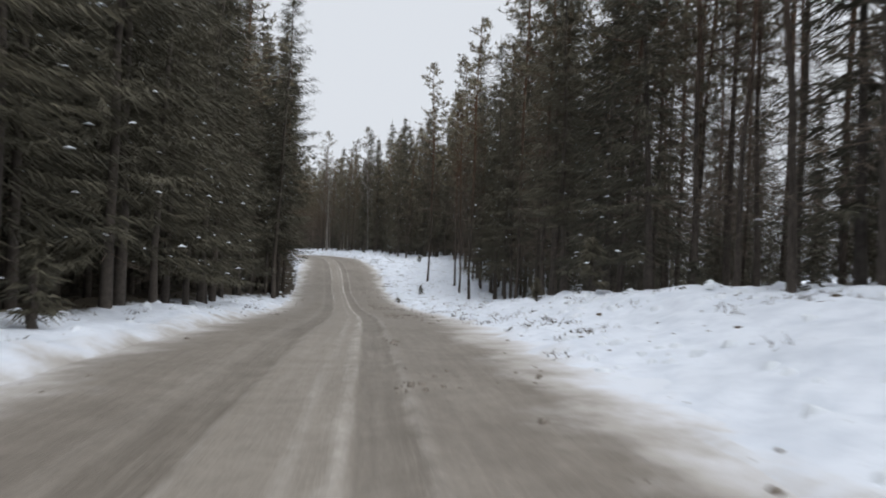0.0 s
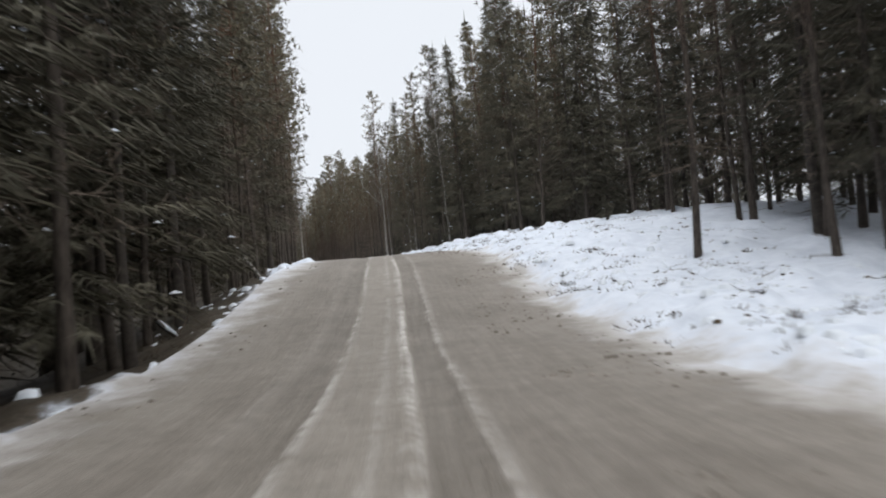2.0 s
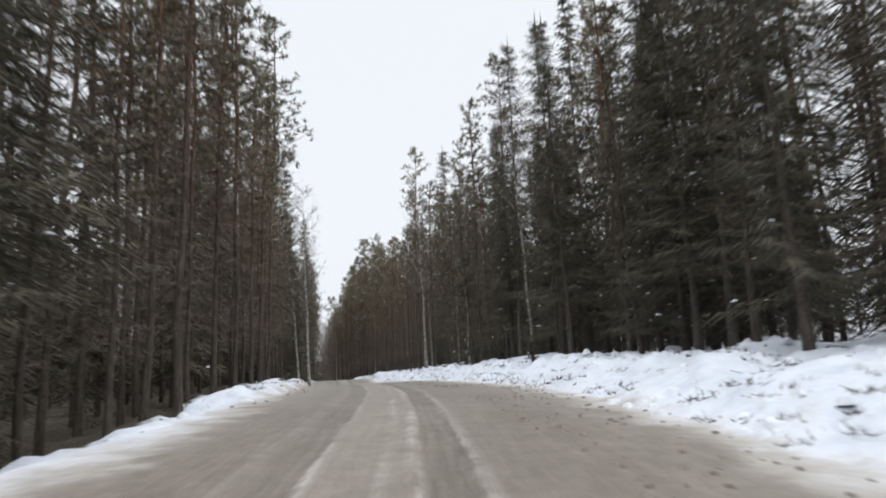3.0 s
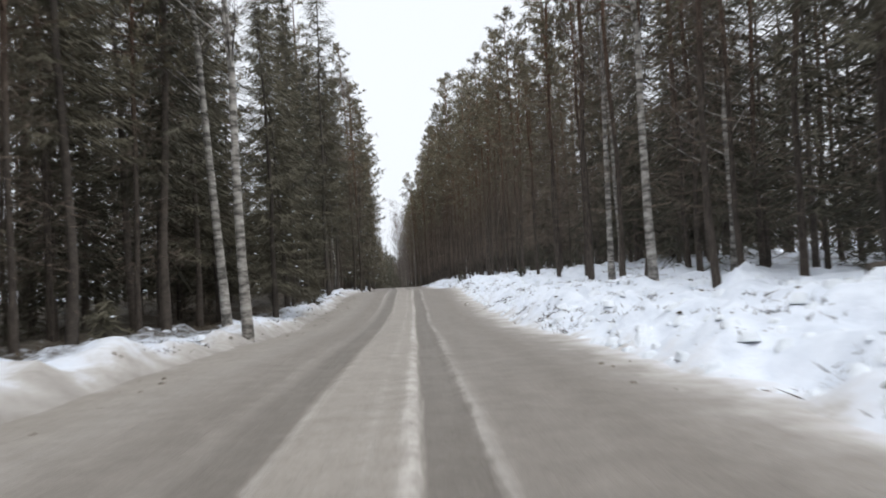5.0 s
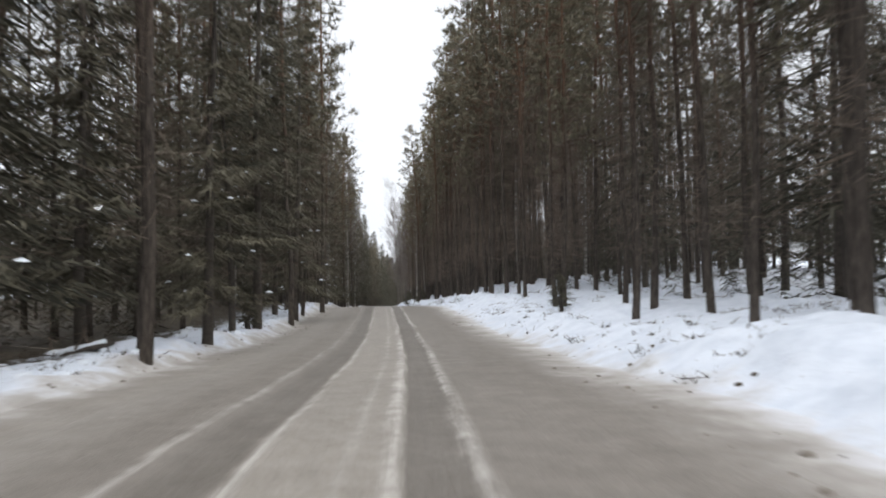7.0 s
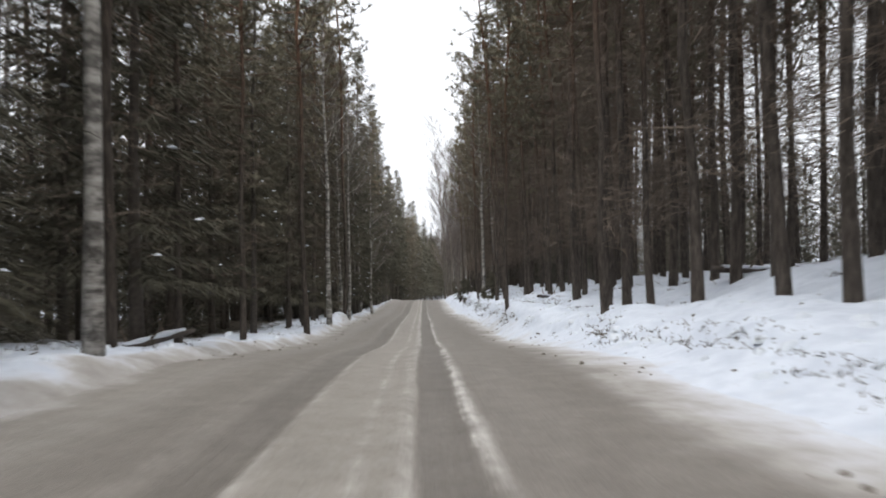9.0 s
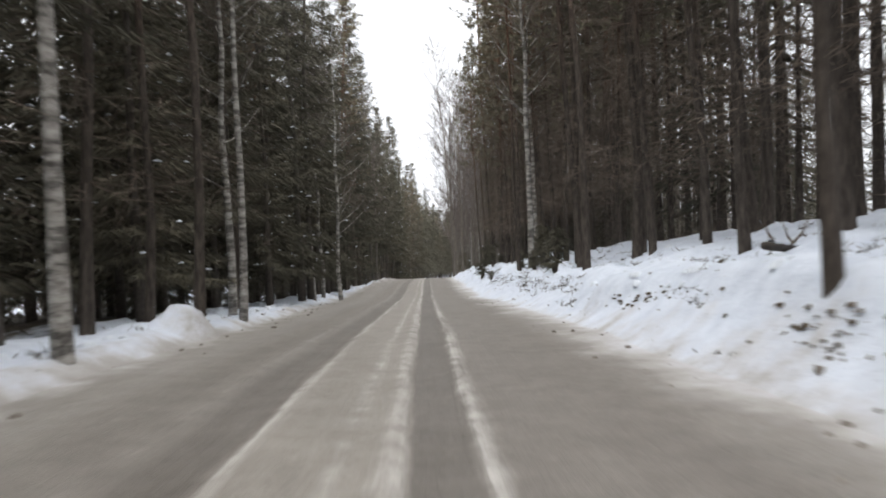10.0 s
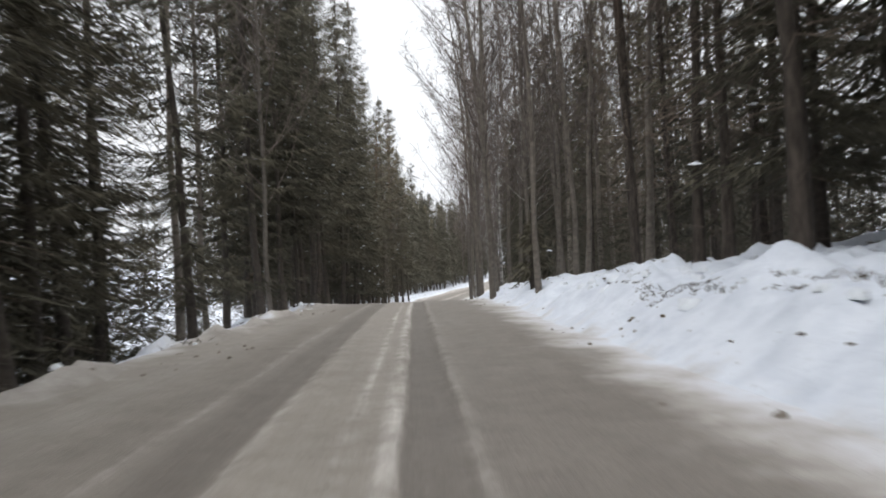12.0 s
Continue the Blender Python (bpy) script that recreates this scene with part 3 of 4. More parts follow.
def pine_shape(seed, height=17.0, crown_from=0.5, reach=1.7, bits=290, dead_count=150):
    """A pine: a long bare stem, dead lower branches, and a loose crown of tufts."""
    r = np.random.default_rng(seed)
    path = stem_path(height, r, 0.3)
    rad = np.interp(path[:, 2], [-0.35, 0.4, height * 0.7, height], [0.115, 0.083, 0.052, 0.014])
    pieces = [tube(path, rad, 8)]
    roots, tips, wide, snow, ssize, dr, dt = [], [], [], [], [], [], []
    z0 = height * crown_from
    branches = int(44)
    per = max(4, bits // branches)
    for k in range(branches):
        z = z0 + (height - z0) * (k + r.random()) / branches
        t = (z - z0) / (height - z0)
        a = r.uniform(0, 2 * np.pi)
        out = np.array([np.cos(a), np.sin(a), 0])
        L = reach * (0.55 + 0.75 * np.sin(np.pi * min(1, 0.25 + 0.75 * t)) ** 0.8) * (1 - 0.55 * t) * r.uniform(0.55, 1.15)
        base = stem_at(path, np.array([z]))[0]
        s = np.linspace(0, 1, 4)
        mids = base + out * (L * s)[:, None] + np.array([0, 0, 1]) * (L * (0.12 * s + (0.35 * t - 0.1 + 0.2) * s**2))[:, None]
        pieces.append(tube(mids, np.linspace(0.03, 0.008, 4), 3))
        for _ in range(per):
            q = r.uniform(0.35, 1.05)
            c = base + out * L * q + np.array([0, 0, 1]) * L * (0.12 * q + (0.35 * t + 0.1) * q * q) + r.normal(0, [0.16, 0.16, 0.08]) * (0.7 + L * 0.25)
            n = 9
            d = r.normal(size=(n, 3)) + out * 0.5 + [0, 0, 0.55]
            d /= np.linalg.norm(d, axis=1, keepdims=True)
            roots.append(np.repeat(c[None], n, 0))
            tips.append(c + d * r.uniform(0.16, 0.36, (n, 1)))
            wide.append(np.full(n, 0.028))
            if r.random() < 0.03:
                snow.append(c + [0, 0, 0.1])
                ssize.append(r.uniform(0.06, 0.15))
    for _ in range(dead_count):
        z = 1.6 + (z0 + 0.4) * r.random() ** 0.8
        a = r.uniform(0, 2 * np.pi)
        out = np.array([np.cos(a), np.sin(a), 0])
        base = stem_at(path, np.array([z]))[0]
        L = r.uniform(0.35, 1.45)
        end = base + out * L + [0, 0, r.uniform(-0.4, 0.25) * L]
        dr.append(base), dt.append(end)
        for _ in range(4):
            q = base + (end - base) * r.uniform(0.35, 0.95)
            dr.append(q), dt.append(q + (r.normal(0, 0.3, 3) + out * 0.25) * min(1.0, L))
    crown = blades(np.concatenate(roots), np.concatenate(tips), np.concatenate(wide), r)
    dead = blades(dr, dt, np.full(len(dr), 0.009), r)
    return joined(pieces), crown, flakes(np.array(snow), np.array(ssize), r), dead


def broadleaf_shape(seed, height=15.0, limbs=30, lean=0.5, up=1.0, stout=0.11, low=0.35, spread=1.0):
    """A bare birch or alder: its stem, its limbs, and a haze of fine twigs."""
    r = np.random.default_rng(seed)
    path = stem_path(height, r, lean)
    rad = np.interp(path[:, 2], [-0.35, 0.3, height], [stout * 1.25, stout, 0.008])
    pieces, tr, tt = [], [], []
    for k in range(limbs):
        z = height * (low + (0.97 - low) * (k + r.random()) / limbs)
        t = z / height
        a = r.uniform(0, 2 * np.pi)
        out = np.array([np.cos(a), np.sin(a), 0])
        L = min(height, 15.0) * 0.17 * (1.15 - t) * r.uniform(0.6, 1.3) * spread + 0.4
        base = stem_at(path, np.array([z]))[0]
        s = np.linspace(0, 1, 5)
        mids = base + out * (L * s)[:, None] * 0.75 + np.array([0, 0, 1]) * (up * L * (0.45 * s + 0.4 * s**2))[:, None] + r.normal(0, 0.03, (5, 3))
        pieces.append(tube(mids, np.linspace(stout * 0.25, 0.006, 5), 3))
        for _ in range(16):
            q = mids[0] + (mids[-1] - mids[0]) * r.uniform(0.25, 1.0)
            tr.append(q), tt.append(q + (r.normal(0, 0.35, 3) + out * 0.3 + [0, 0, 0.35 * up]) * r.uniform(0.6, 1.3))
            for _ in range(2):
                g = tr[-1] + (tt[-1] - tr[-1]) * r.uniform(0.3, 0.9)
                tr.append(g), tt.append(g + r.normal(0, 0.2, 3) + [0, 0, 0.1])
    return tube(path, rad, 8), joined(pieces), blades(tr, tt, np.full(len(tr), 0.009), r)


def spruce(seed, label, **form):
    stem, crown, snow, dead = spruce_shape(seed, **form)
    root = tagged(new("spruce_tree"), label, "tree", "trees along the road")
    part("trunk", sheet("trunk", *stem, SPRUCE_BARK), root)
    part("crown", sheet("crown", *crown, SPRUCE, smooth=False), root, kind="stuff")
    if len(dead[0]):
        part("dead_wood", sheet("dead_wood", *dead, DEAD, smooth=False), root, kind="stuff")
    if len(snow[0]):
        part("snow", sheet("snow", *snow, CLUMP), root, "scraps of white snow on the boughs", "stuff")
    return root


def pine(seed, label, **form):
    stem, crown, snow, dead = pine_shape(seed, **form)
    root = tagged(new("pine_tree"), label, "tree", "trees along the road")
    part("trunk", sheet("trunk", *stem, PINE), root, "brown scaly trunk, reddish higher up")
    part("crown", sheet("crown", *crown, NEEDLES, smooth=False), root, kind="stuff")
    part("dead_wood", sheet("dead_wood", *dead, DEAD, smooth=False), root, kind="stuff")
    part("snow", sheet("snow", *snow, CLUMP), root, "scraps of white snow on the boughs", "stuff")
    return root


def bare_tree(name, seed, label, bark, **form):
    stem, limbs, twigs = broadleaf_shape(seed, **form)
    root = tagged(new(name), label, "tree", "bare trees along the road")
    part("trunk", sheet("trunk", *stem, bark), root)
    part("branchwork", sheet("branchwork", *limbs, TWIG if bark is not BIRCH else BIRCH), root, kind="stuff")
    part("twig_haze", sheet("twig_haze", *twigs, TWIG, smooth=False), root, kind="stuff")
    return root


SPRUCE_LABEL = "dark green spruce with drooping boughs at the snowy roadside"
PINE_LABEL = "tall pine with a bare reddish-brown trunk in snow"
KINDS = {
    "spruce": [spruce(11, SPRUCE_LABEL, height=16.5, low=2.4, reach=2.0, fine=True), spruce(12, SPRUCE_LABEL, height=18.5, low=3.4, reach=2.3, fine=True),
               spruce(13, "dense dark spruce with boughs down to the snow", height=14.0, low=1.2, reach=2.1, fine=True), spruce(14, SPRUCE_LABEL, height=17.0, low=4.2, reach=1.8, fine=True),
               spruce(15, SPRUCE_LABEL, height=17.5, low=2.0, reach=2.1, dense=0.85), spruce(16, SPRUCE_LABEL, height=15.5, low=1.4, reach=2.0, dense=0.85)],
    "pine": [pine(21, PINE_LABEL), pine(22, PINE_LABEL, height=18.5, crown_from=0.56), pine(23, PINE_LABEL, height=15.5, crown_from=0.42, reach=1.5),
             pine(24, "slender young pine with many dead lower branches", height=14.5, crown_from=0.38, reach=1.4, dead_count=150)],
    "birch": [bare_tree("birch_tree", 31, "bare birch with a pale trunk marked by black bands", BIRCH, height=16, stout=0.112),
              bare_tree("birch_tree", 32, "bare slender birch with a pale banded trunk", BIRCH, height=15, stout=0.09, low=0.45),
              bare_tree("birch_tree", 33, "bare birch with long crooked side limbs", BIRCH, height=14, stout=0.10, low=0.22, limbs=26, up=0.7)],
    "alder": [bare_tree("alder_tree", 41, "bare grey alder with upright twigs beside the road", ALDER, height=20, stout=0.10, low=0.22, limbs=44, up=1.1, lean=0.7, spread=1.35),
              bare_tree("alder_tree", 42, "bare grey alder with upright twigs beside the road", ALDER, height=17, stout=0.08, low=0.18, limbs=40, up=1.15, lean=0.9, spread=1.35)],
    "sapling": [spruce(51, "small young spruce poking out of the snow", height=2.1, low=0.12, reach=0.8, dense=1.5),
                spruce(52, "small young spruce poking out of the snow", height=1.3, low=0.05, reach=0.6, dense=1.6)],
}
USED = {id(k): False for kinds in KINDS.values() for k in kinds}
TAKEN = []


def plant(kind, u, y, size=1.0, shape=None, lean=0.0, apart=0.9):
    """One tree of that kind, u metres right of the line driven; nothing where another stands already."""
    if any(abs(u - a) < apart and abs(y - b) < apart for a, b in TAKEN):
        return None
    TAKEN.append((u, y))
    forms = KINDS[kind]
    rng = np.random.default_rng(int(abs(u) * 100) * 3001 + int((y + 60) * 100))
    form = forms[int(rng.integers(len(forms))) if shape is None else shape]
    x, yy, z = at_ground(u, y)
    m = pose(x, yy, z - 0.03, 0, lean, 0) @ pose(0, 0, 0, rng.normal(0, 0.9), rng.normal(0, 0.9), rng.uniform(0, 360)) @ Matrix.Diagonal((size, size, size * rng.uniform(0.94, 1.08), 1))
    if not USED[id(form)]:
        USED[id(form)] = True
        form.matrix_basis = m
        return form
    ob = copy_thing(form, Matrix.Identity(4))
    ob.matrix_basis = m
    return ob


# trees whose places are known: kind, u, y, size, shape
for kind, u, y, size, shape in (
    ("birch", -5.25, 125.9, 1.1, 0), ("birch", -4.3, 124.3, 1.15, 0), ("birch", -5.2, 152.6, 1.0, 1), ("birch", 7.6, 132.3, 1.1, 0),
    ("birch", 8.6, 134.3, 1.0, 1), ("birch", 6.6, 125.5, 1.1, 0), ("birch", 7.4, 95.4, 0.85, 1), ("birch", -4.9, 203.8, 1.25, 0), ("birch", -4.2, 222.9, 1.0, 0), ("birch", -4.1, 230.2, 1.0, 1),
    ("birch", -4.7, 231.4, 1.0, 2), ("birch", -5.4, 247.0, 1.0, 0), ("birch", -5.2, 248.7, 1.0, 1), ("birch", -4.2, 248.0, 1.05, 2),
    ("birch", -5.9, 157.4, 1.0, 1), ("birch", 6.4, 251.3, 1.1, 0), ("pine", 4.4, 245.0, 1.0, 1), ("pine", 7.7, 55.7, 1.0, 1), ("pine", 9.7, 53.1, 1.0, 0), ("pine", 9.0, 44.3, 1.1, 1),
    ("pine", 9.3, 48.8, 1.0, 0), ("pine", 12.3, 56.3, 1.0, 1), ("spruce", -5.8, 46.3, 0.95, 1), ("spruce", -6.6, 44.6, 0.9, 3), ("spruce", 6.9, 271.0, 1.15, 2), ("spruce", 8.2, 272.5, 1.1, 2), ("spruce", -6.1, 270.2, 1.1, 2), ("spruce", -5.6, 276.3, 1.1, 2), ("spruce", -6.6, 273.4, 0.9, 2), ("pine", 6.6, 137.3, 1.0, 0), ("pine", 7.0, 133.3, 1.25, 1),
    ("pine", -4.9, 163.5, 1.1, 1), ("pine", -5.2, 168.8, 1.1, 0), ("pine", 6.6, 167.7, 1.0, 1), ("pine", 5.7, 166.6, 0.9, 0), ("pine", 7.2, 161.0, 1.1, 1),
    ("pine", 5.9, 219.2, 1.1, 0), ("pine", 6.8, 217.4, 1.2, 1), ("pine", 3.47, 220.9, 0.85, 0), ("pine", 4.64, 210.5, 1.1, 1), ("pine", -4.2, 217.5, 1.1, 0),
    ("pine", -3.9, 226.9, 1.0, 1), ("birch", 4.7, 243.2, 1.15, 0), ("pine", 4.6, 233.2, 1.15, 1), ("pine", -6.2, 58.0, 1.05, 2),
    ("pine", -3.7, 184.8, 1.25, 2), ("pine", -4.1, 175.7, 1.1, 1), ("pine", -4.2, 161.9, 1.05, 0), ("alder", 3.1, 285.5, 1.15, 0), ("alder", 3.6, 288.0, 1.25, 0), ("alder", 3.2, 291.0, 1.25, 1),
):
    plant(kind, u, y, size, shape, -1.2 if kind == "alder" else -1.0 if u > 0 and y > 230 else -2.2 if u < 0 and 124 <= y <= 126 else 0.0, apart=0.3)

# the edge of the wood on either side: from y, to y, nearest u, spacing, share of spruce, pine, birch, alder
# and the rows of trees that the wood is deep there
LEFT = [(-14, 30, -5.7, 1.8, (0.95, 0.05, 0, 0), 12), (30, 44, -6.4, 1.8, (0.93, 0.07, 0, 0), 10), (44, 62, -4.9, 1.9, (0.93, 0.07, 0, 0), 11), (62, 76, -5.2, 2.0, (0.4, 0.6, 0, 0), 3), (76, 104, -5.6, 2.1, (0.15, 0.85, 0, 0), 3),
        (104, 126, -6.6, 2.2, (0.6, 0.4, 0, 0), 6), (126, 132.6, -7.9, 2.2, (0.8, 0.2, 0, 0), 6), (132.6, 146, -5.2, 2.1, (0.8, 0.15, 0.05, 0), 7), (146, 160, -4.8, 2.2, (0.3, 0.6, 0.1, 0), 2), (160, 200, -4.2, 2.0, (0.4, 0.57, 0.03, 0), 4),
        (200, 228, -4.9, 2.0, (0.55, 0.4, 0.05, 0), 5), (228, 246, -5.0, 1.9, (0.85, 0.13, 0.02, 0), 5), (246, 262, -5.1, 2.0, (0.8, 0.15, 0.05, 0), 4), (262, 270, -4.9, 1.8, (0.9, 0.0, 0.05, 0.05), 3), (270, 281, -6.0, 2.3, (0.5, 0.15, 0.1, 0.25), 3),
        (281, 300, -4.5, 1.6, (0.95, 0, 0, 0.05), 2),
        (300, 330, -4.4, 2.3, (0.85, 0.05, 0, 0.1), 3), (330, 450, -4.4, 2.4, (0.85, 0.05, 0, 0.1), 8)]
RIGHT = [(-10, 30, 9.2, 1.9, (0.2, 0.8, 0, 0), 4), (30, 44, 10.3, 2.2, (0.35, 0.65, 0, 0), 4), (44, 56, 11.8, 2.2, (0.4, 0.6, 0, 0), 5), (56, 72, 12.4, 1.9, (0.75, 0.25, 0, 0), 6), (72, 104, 7.6, 2.0, (0.7, 0.3, 0, 0), 5),
         (104, 150, 6.8, 2.1, (0.35, 0.61, 0.04, 0), 5), (150, 184, 5.7, 2.1, (0.3, 0.7, 0, 0), 5), (184, 222, 5.6, 1.8, (0.05, 0.92, 0.03, 0), 5),
         (222, 238, 6.4, 1.7, (0.1, 0.9, 0, 0), 5), (238, 257, 5.7, 1.7, (0.2, 0.75, 0.05, 0), 5), (257, 278, 5.2, 1.7, (0.35, 0.6, 0.05, 0), 7),
         (278, 306, 3.7, 2.3, (0.1, 0.1, 0.1, 0.7), 5), (306, 450, 3.8, 2.2, (0.3, 0.1, 0.1, 0.5), 9)]
NAMES = ("spruce", "pine", "birch", "alder")
count = dict.fromkeys(NAMES, 0)
deep = []
for runs, side in ((LEFT, -1), (RIGHT, 1)):
    for y0, y1, u0, step, shares, rows in runs:
        rng = np.random.default_rng(int(y0 * 10) + 20000 + 7 * side)
        for row in range(rows):
            gap = step * (1.0 + 0.09 * row)
            y = y0 + rng.uniform(0, gap)
            while y < y1:
                u = u0 + side * (row * 2.3 + abs(rng.normal(0, 0.7)))
                mix = (0.5, 0.4, 0.0, 0.1) if row >= 2 and shares[3] > 0.4 else (0.65, 0.35, 0.0, 0.0) if row >= 2 and side > 0 and y0 == 104 else shares
                kind = NAMES[int(rng.choice(4, p=mix))]
                size = float(rng.uniform(0.78, 1.16))
                if kind == "alder" and side > 0:
                    size *= 1.2
                elif ((side < 0 and y > 232) or (side > 0 and 150 < y < 282) or (side < 0 and 36 < y < 62) or (side > 0 and 18 < y < 62)):
                    size *= 1.36 if side > 0 and 184 < y else 0.98 if side > 0 and y > 150 else 1.16
                if row < 2 and count[kind] < 270 and y < 345:
                    shape = int(rng.choice(4, p=(0.25, 0.15, 0.5, 0.1) if side < 0 and (y < 62 or 228 < y < 262) else (0.25, 0.25, 0.25, 0.25)) if row == 0 else rng.integers(4, 6)) if kind == "spruce" else None
                    # the trees at the light edge lean a little over the road
                    lean = -rng.uniform(0.3, 1.8) if row == 0 and side > 0 and 222 < y < 306 else 0.0
                    if plant(kind, u, y, size, shape, lean, apart=1.0):
                        count[kind] += 1
                elif row >= 2:
                    deep.append((kind, u, y, size, row))
                y += gap * rng.uniform(0.6, 1.4)
        # the far side of the wood closes the view
        if not (side < 0 and 262 <= y0 < 330):
            small, large = (0.45, 0.72) if side > 0 and y0 < 30 else (0.35, 0.6) if side > 0 and 222 <= y0 < 257 else (0.7, 1.0) if side < 0 and (y0 < 60 or 104 <= y0 < 146 or 200 <= y0 < 246) or side > 0 and y0 in (104, 150, 184, 257) else (0.5, 0.85)
            for k in range(int((y1 - y0) / (0.45 if side > 0 and y0 < 30 else 0.8))):
                deep.append(("spruce", u0 + side * (rows * 2.3 + 2 + 9 * rng.random()), rng.uniform(y0, y1), rng.uniform(small, large), 3 if side > 0 and y0 in (-10, 184) else 6))
rng = np.random.default_rng(17)
for kinds in KINDS.values():
    for k in kinds:
        if not USED[id(k)]:
            plant(next(n for n, v in KINDS.items() if k in v), -9.0, 20.0 + 3 * kinds.index(k), 1.0, kinds.index(k), apart=0.0)


def woods(name, places, label):
    """The depth of the wood behind its edge: the same kinds of tree, joined by material."""
    packs = {}
    shapes = {k: [[(c.name.split(".")[0], np.array([v.co for v in c.data.vertices]), np.array([p.vertices for p in c.data.polygons]), c.data.materials[0])
                   for c in form.children if not c.name.startswith("snow")] for form in KINDS[k]] for k in NAMES}
    for kind, u, y, size, row in places:
        x, yy, z = at_ground(u, y)
        a = rng.uniform(0, 2 * np.pi)
        c, s = np.cos(a) * size, np.sin(a) * size
        turn = np.array([[c, -s, 0], [s, c, 0], [0, 0, size]])
        form = shapes[kind][4 + int(rng.integers(2)) if kind == "spruce" else int(rng.integers(len(shapes[kind])))]
        for what, v, f, mat in form:
            if what in ("crown", "twig_haze", "dead_wood"):
                half = len(f)
                share = (0.12 if what == "dead_wood" else 0.085) * (2.6 if row < 4 else 1.1 if row < 7 else 0.4)
                keep = np.sort(rng.choice(half, int(half * share), replace=False))
                quad = v.reshape(-1, 3, 3)[keep]
                mid = quad.mean(1, keepdims=True)
                quad = mid + (quad - mid) * ((1.85 if row < 4 else 2.6 if row < 7 else 3.6) if what == "crown" else 1.9)
                # longer than wide, as boughs are
                quad[:, 2] += (quad[:, 2] - quad[:, :2].mean(1)) * 0.5
                root = quad[:, :2].mean(1, keepdims=True)
                quad[:, :2] = root + (quad[:, :2] - root) * 0.72
                n = len(keep)
                v, f = quad.reshape(-1, 3), np.arange(n * 3).reshape(n, 3)
            elif what == "branchwork" and row > 4:
                continue
            elif what == "trunk":
                # every second ring of the stem alone
                ring = v[:72].reshape(9, 8, 3)[::2, ::2]
                i = np.arange(20).reshape(5, 4)
                k = np.roll(i, -1, 1)
                q = np.stack([i[:-1], k[:-1], k[1:], i[1:]], -1).reshape(-1, 4)
                v, f = ring.reshape(-1, 3), np.concatenate([q[:, [0, 1, 2]], q[:, [0, 2, 3]]])
            packs.setdefault(mat.name, [mat, []])[1].append((v @ turn.T + [x, yy, z - 0.03], f))
    root = tagged(new(name), label, "forest", kind="stuff")
    for mat, pieces in packs.values():
        part({"pine_bark": "trunks", "spruce_bark": "trunks", "birch_bark": "trunks", "alder_bark": "trunks"}.get(mat.name, "branches"), sheet(name, *joined(pieces), mat, smooth=False), root)
    return root


# young spruces and brushwood under the tall trees, back from the road
under = []
for runs, side in ((LEFT, -1), (RIGHT, 1)):
    for y0, y1, u0, step, shares, rows in runs:
        if y0 >= 300:
            continue
        rng = np.random.default_rng(int(y0 * 10) + 40000 + 7 * side)
        thin = side < 0 and 262 <= y0 < 281
        dark = side < 0 and (y0 < 60 or 200 <= y0 < 246)
        dense = 3.4 if thin else 4.0 if side < 0 and 200 <= y0 < 246 else 3.0 if side > 0 and y0 >= 257 else 3.4 if side > 0 and y0 < 56 else 2.6 if dark or (side < 0 and 140 < y0 < 200) or (side > 0 and y0 in (104, 150)) else 2.0
        first = 9.0 if side > 0 and 184 <= y0 < 238 else 1.6 if dark or (side > 0 and y0 < 56) else 2.6
        for k in range(int((y1 - y0) * dense)):
            under.append((u0 + side * (first + 14 * rng.random()), rng.uniform(y0, y1), rng.uniform(0.13, 0.30)))
        if thin:
            for k in range(int((y1 - y0) * 5.0)):
                under.append((u0 - 0.2 - 4.5 * rng.random(), rng.uniform(max(y0, 266.5), y1), rng.uniform(0.17, 0.36)))
        else:
            for k in range(int((y1 - y0) * 0.55)):
                under.append((u0 + side * (max(rows, 5) * 2.3 + 1 + 6 * rng.random()), rng.uniform(y0, y1), rng.uniform(0.3, 0.5)))
crown = next(c for c in KINDS["spruce"][2].children if c.name.startswith("crown"))
young = np.array([v.co for v in crown.data.vertices]).reshape(-1, 3, 3)
tris = []
for u, y, size in under:
    a = rng.uniform(0, 2 * np.pi)
    c, s = np.cos(a) * size * 1.25, np.sin(a) * size * 1.25
    pick = young[rng.choice(len(young), 170, replace=False)]
    mid = pick.mean(1, keepdims=True)
    pick = mid + (pick - mid) * 3.0 - [0, 0, 1.0]
    foot = pick[:, :2].mean(1, keepdims=True)
    pick[:, :2] = foot + (pick[:, :2] - foot) * 1.5
    tris.append(pick.reshape(-1, 3) @ np.array([[c, -s, 0], [s, c, 0], [0, 0, size]]).T + at_ground(u, y))
v = np.concatenate(tris)
tagged(new("young_spruce_thicket", sheet("young_spruce_thicket", v, np.arange(len(v)).reshape(-1, 3), SPRUCE, smooth=False)), "thicket of dark young spruces under the tall trees", "undergrowth", kind="stuff")
rng = np.random.default_rng(19)
n = 80000
y = rng.uniform(-8, 300, n)
d = 1.0 + 16 * rng.random(n)
side = np.where(rng.random(n) < 0.5, -1.0, 1.0)
u = np.where(side > 0, np.interp(y, [r[0] for r in RIGHT], [r[2] for r in RIGHT]) + d, np.interp(y, [r[0] for r in LEFT], [r[2] for r in LEFT]) - d)
tall = np.where((side < 0) & (y < 60), 3.2, 7.5)
base = np.column_stack([line_x(y) + u, y, road_z(y) + ground_h(u, y) + 0.2 + rng.random(n) ** 1.3 * tall])
tip = base + rng.normal(0, 0.5, (n, 3)) * [1, 1, 0.5] + [0, 0, 0.2]
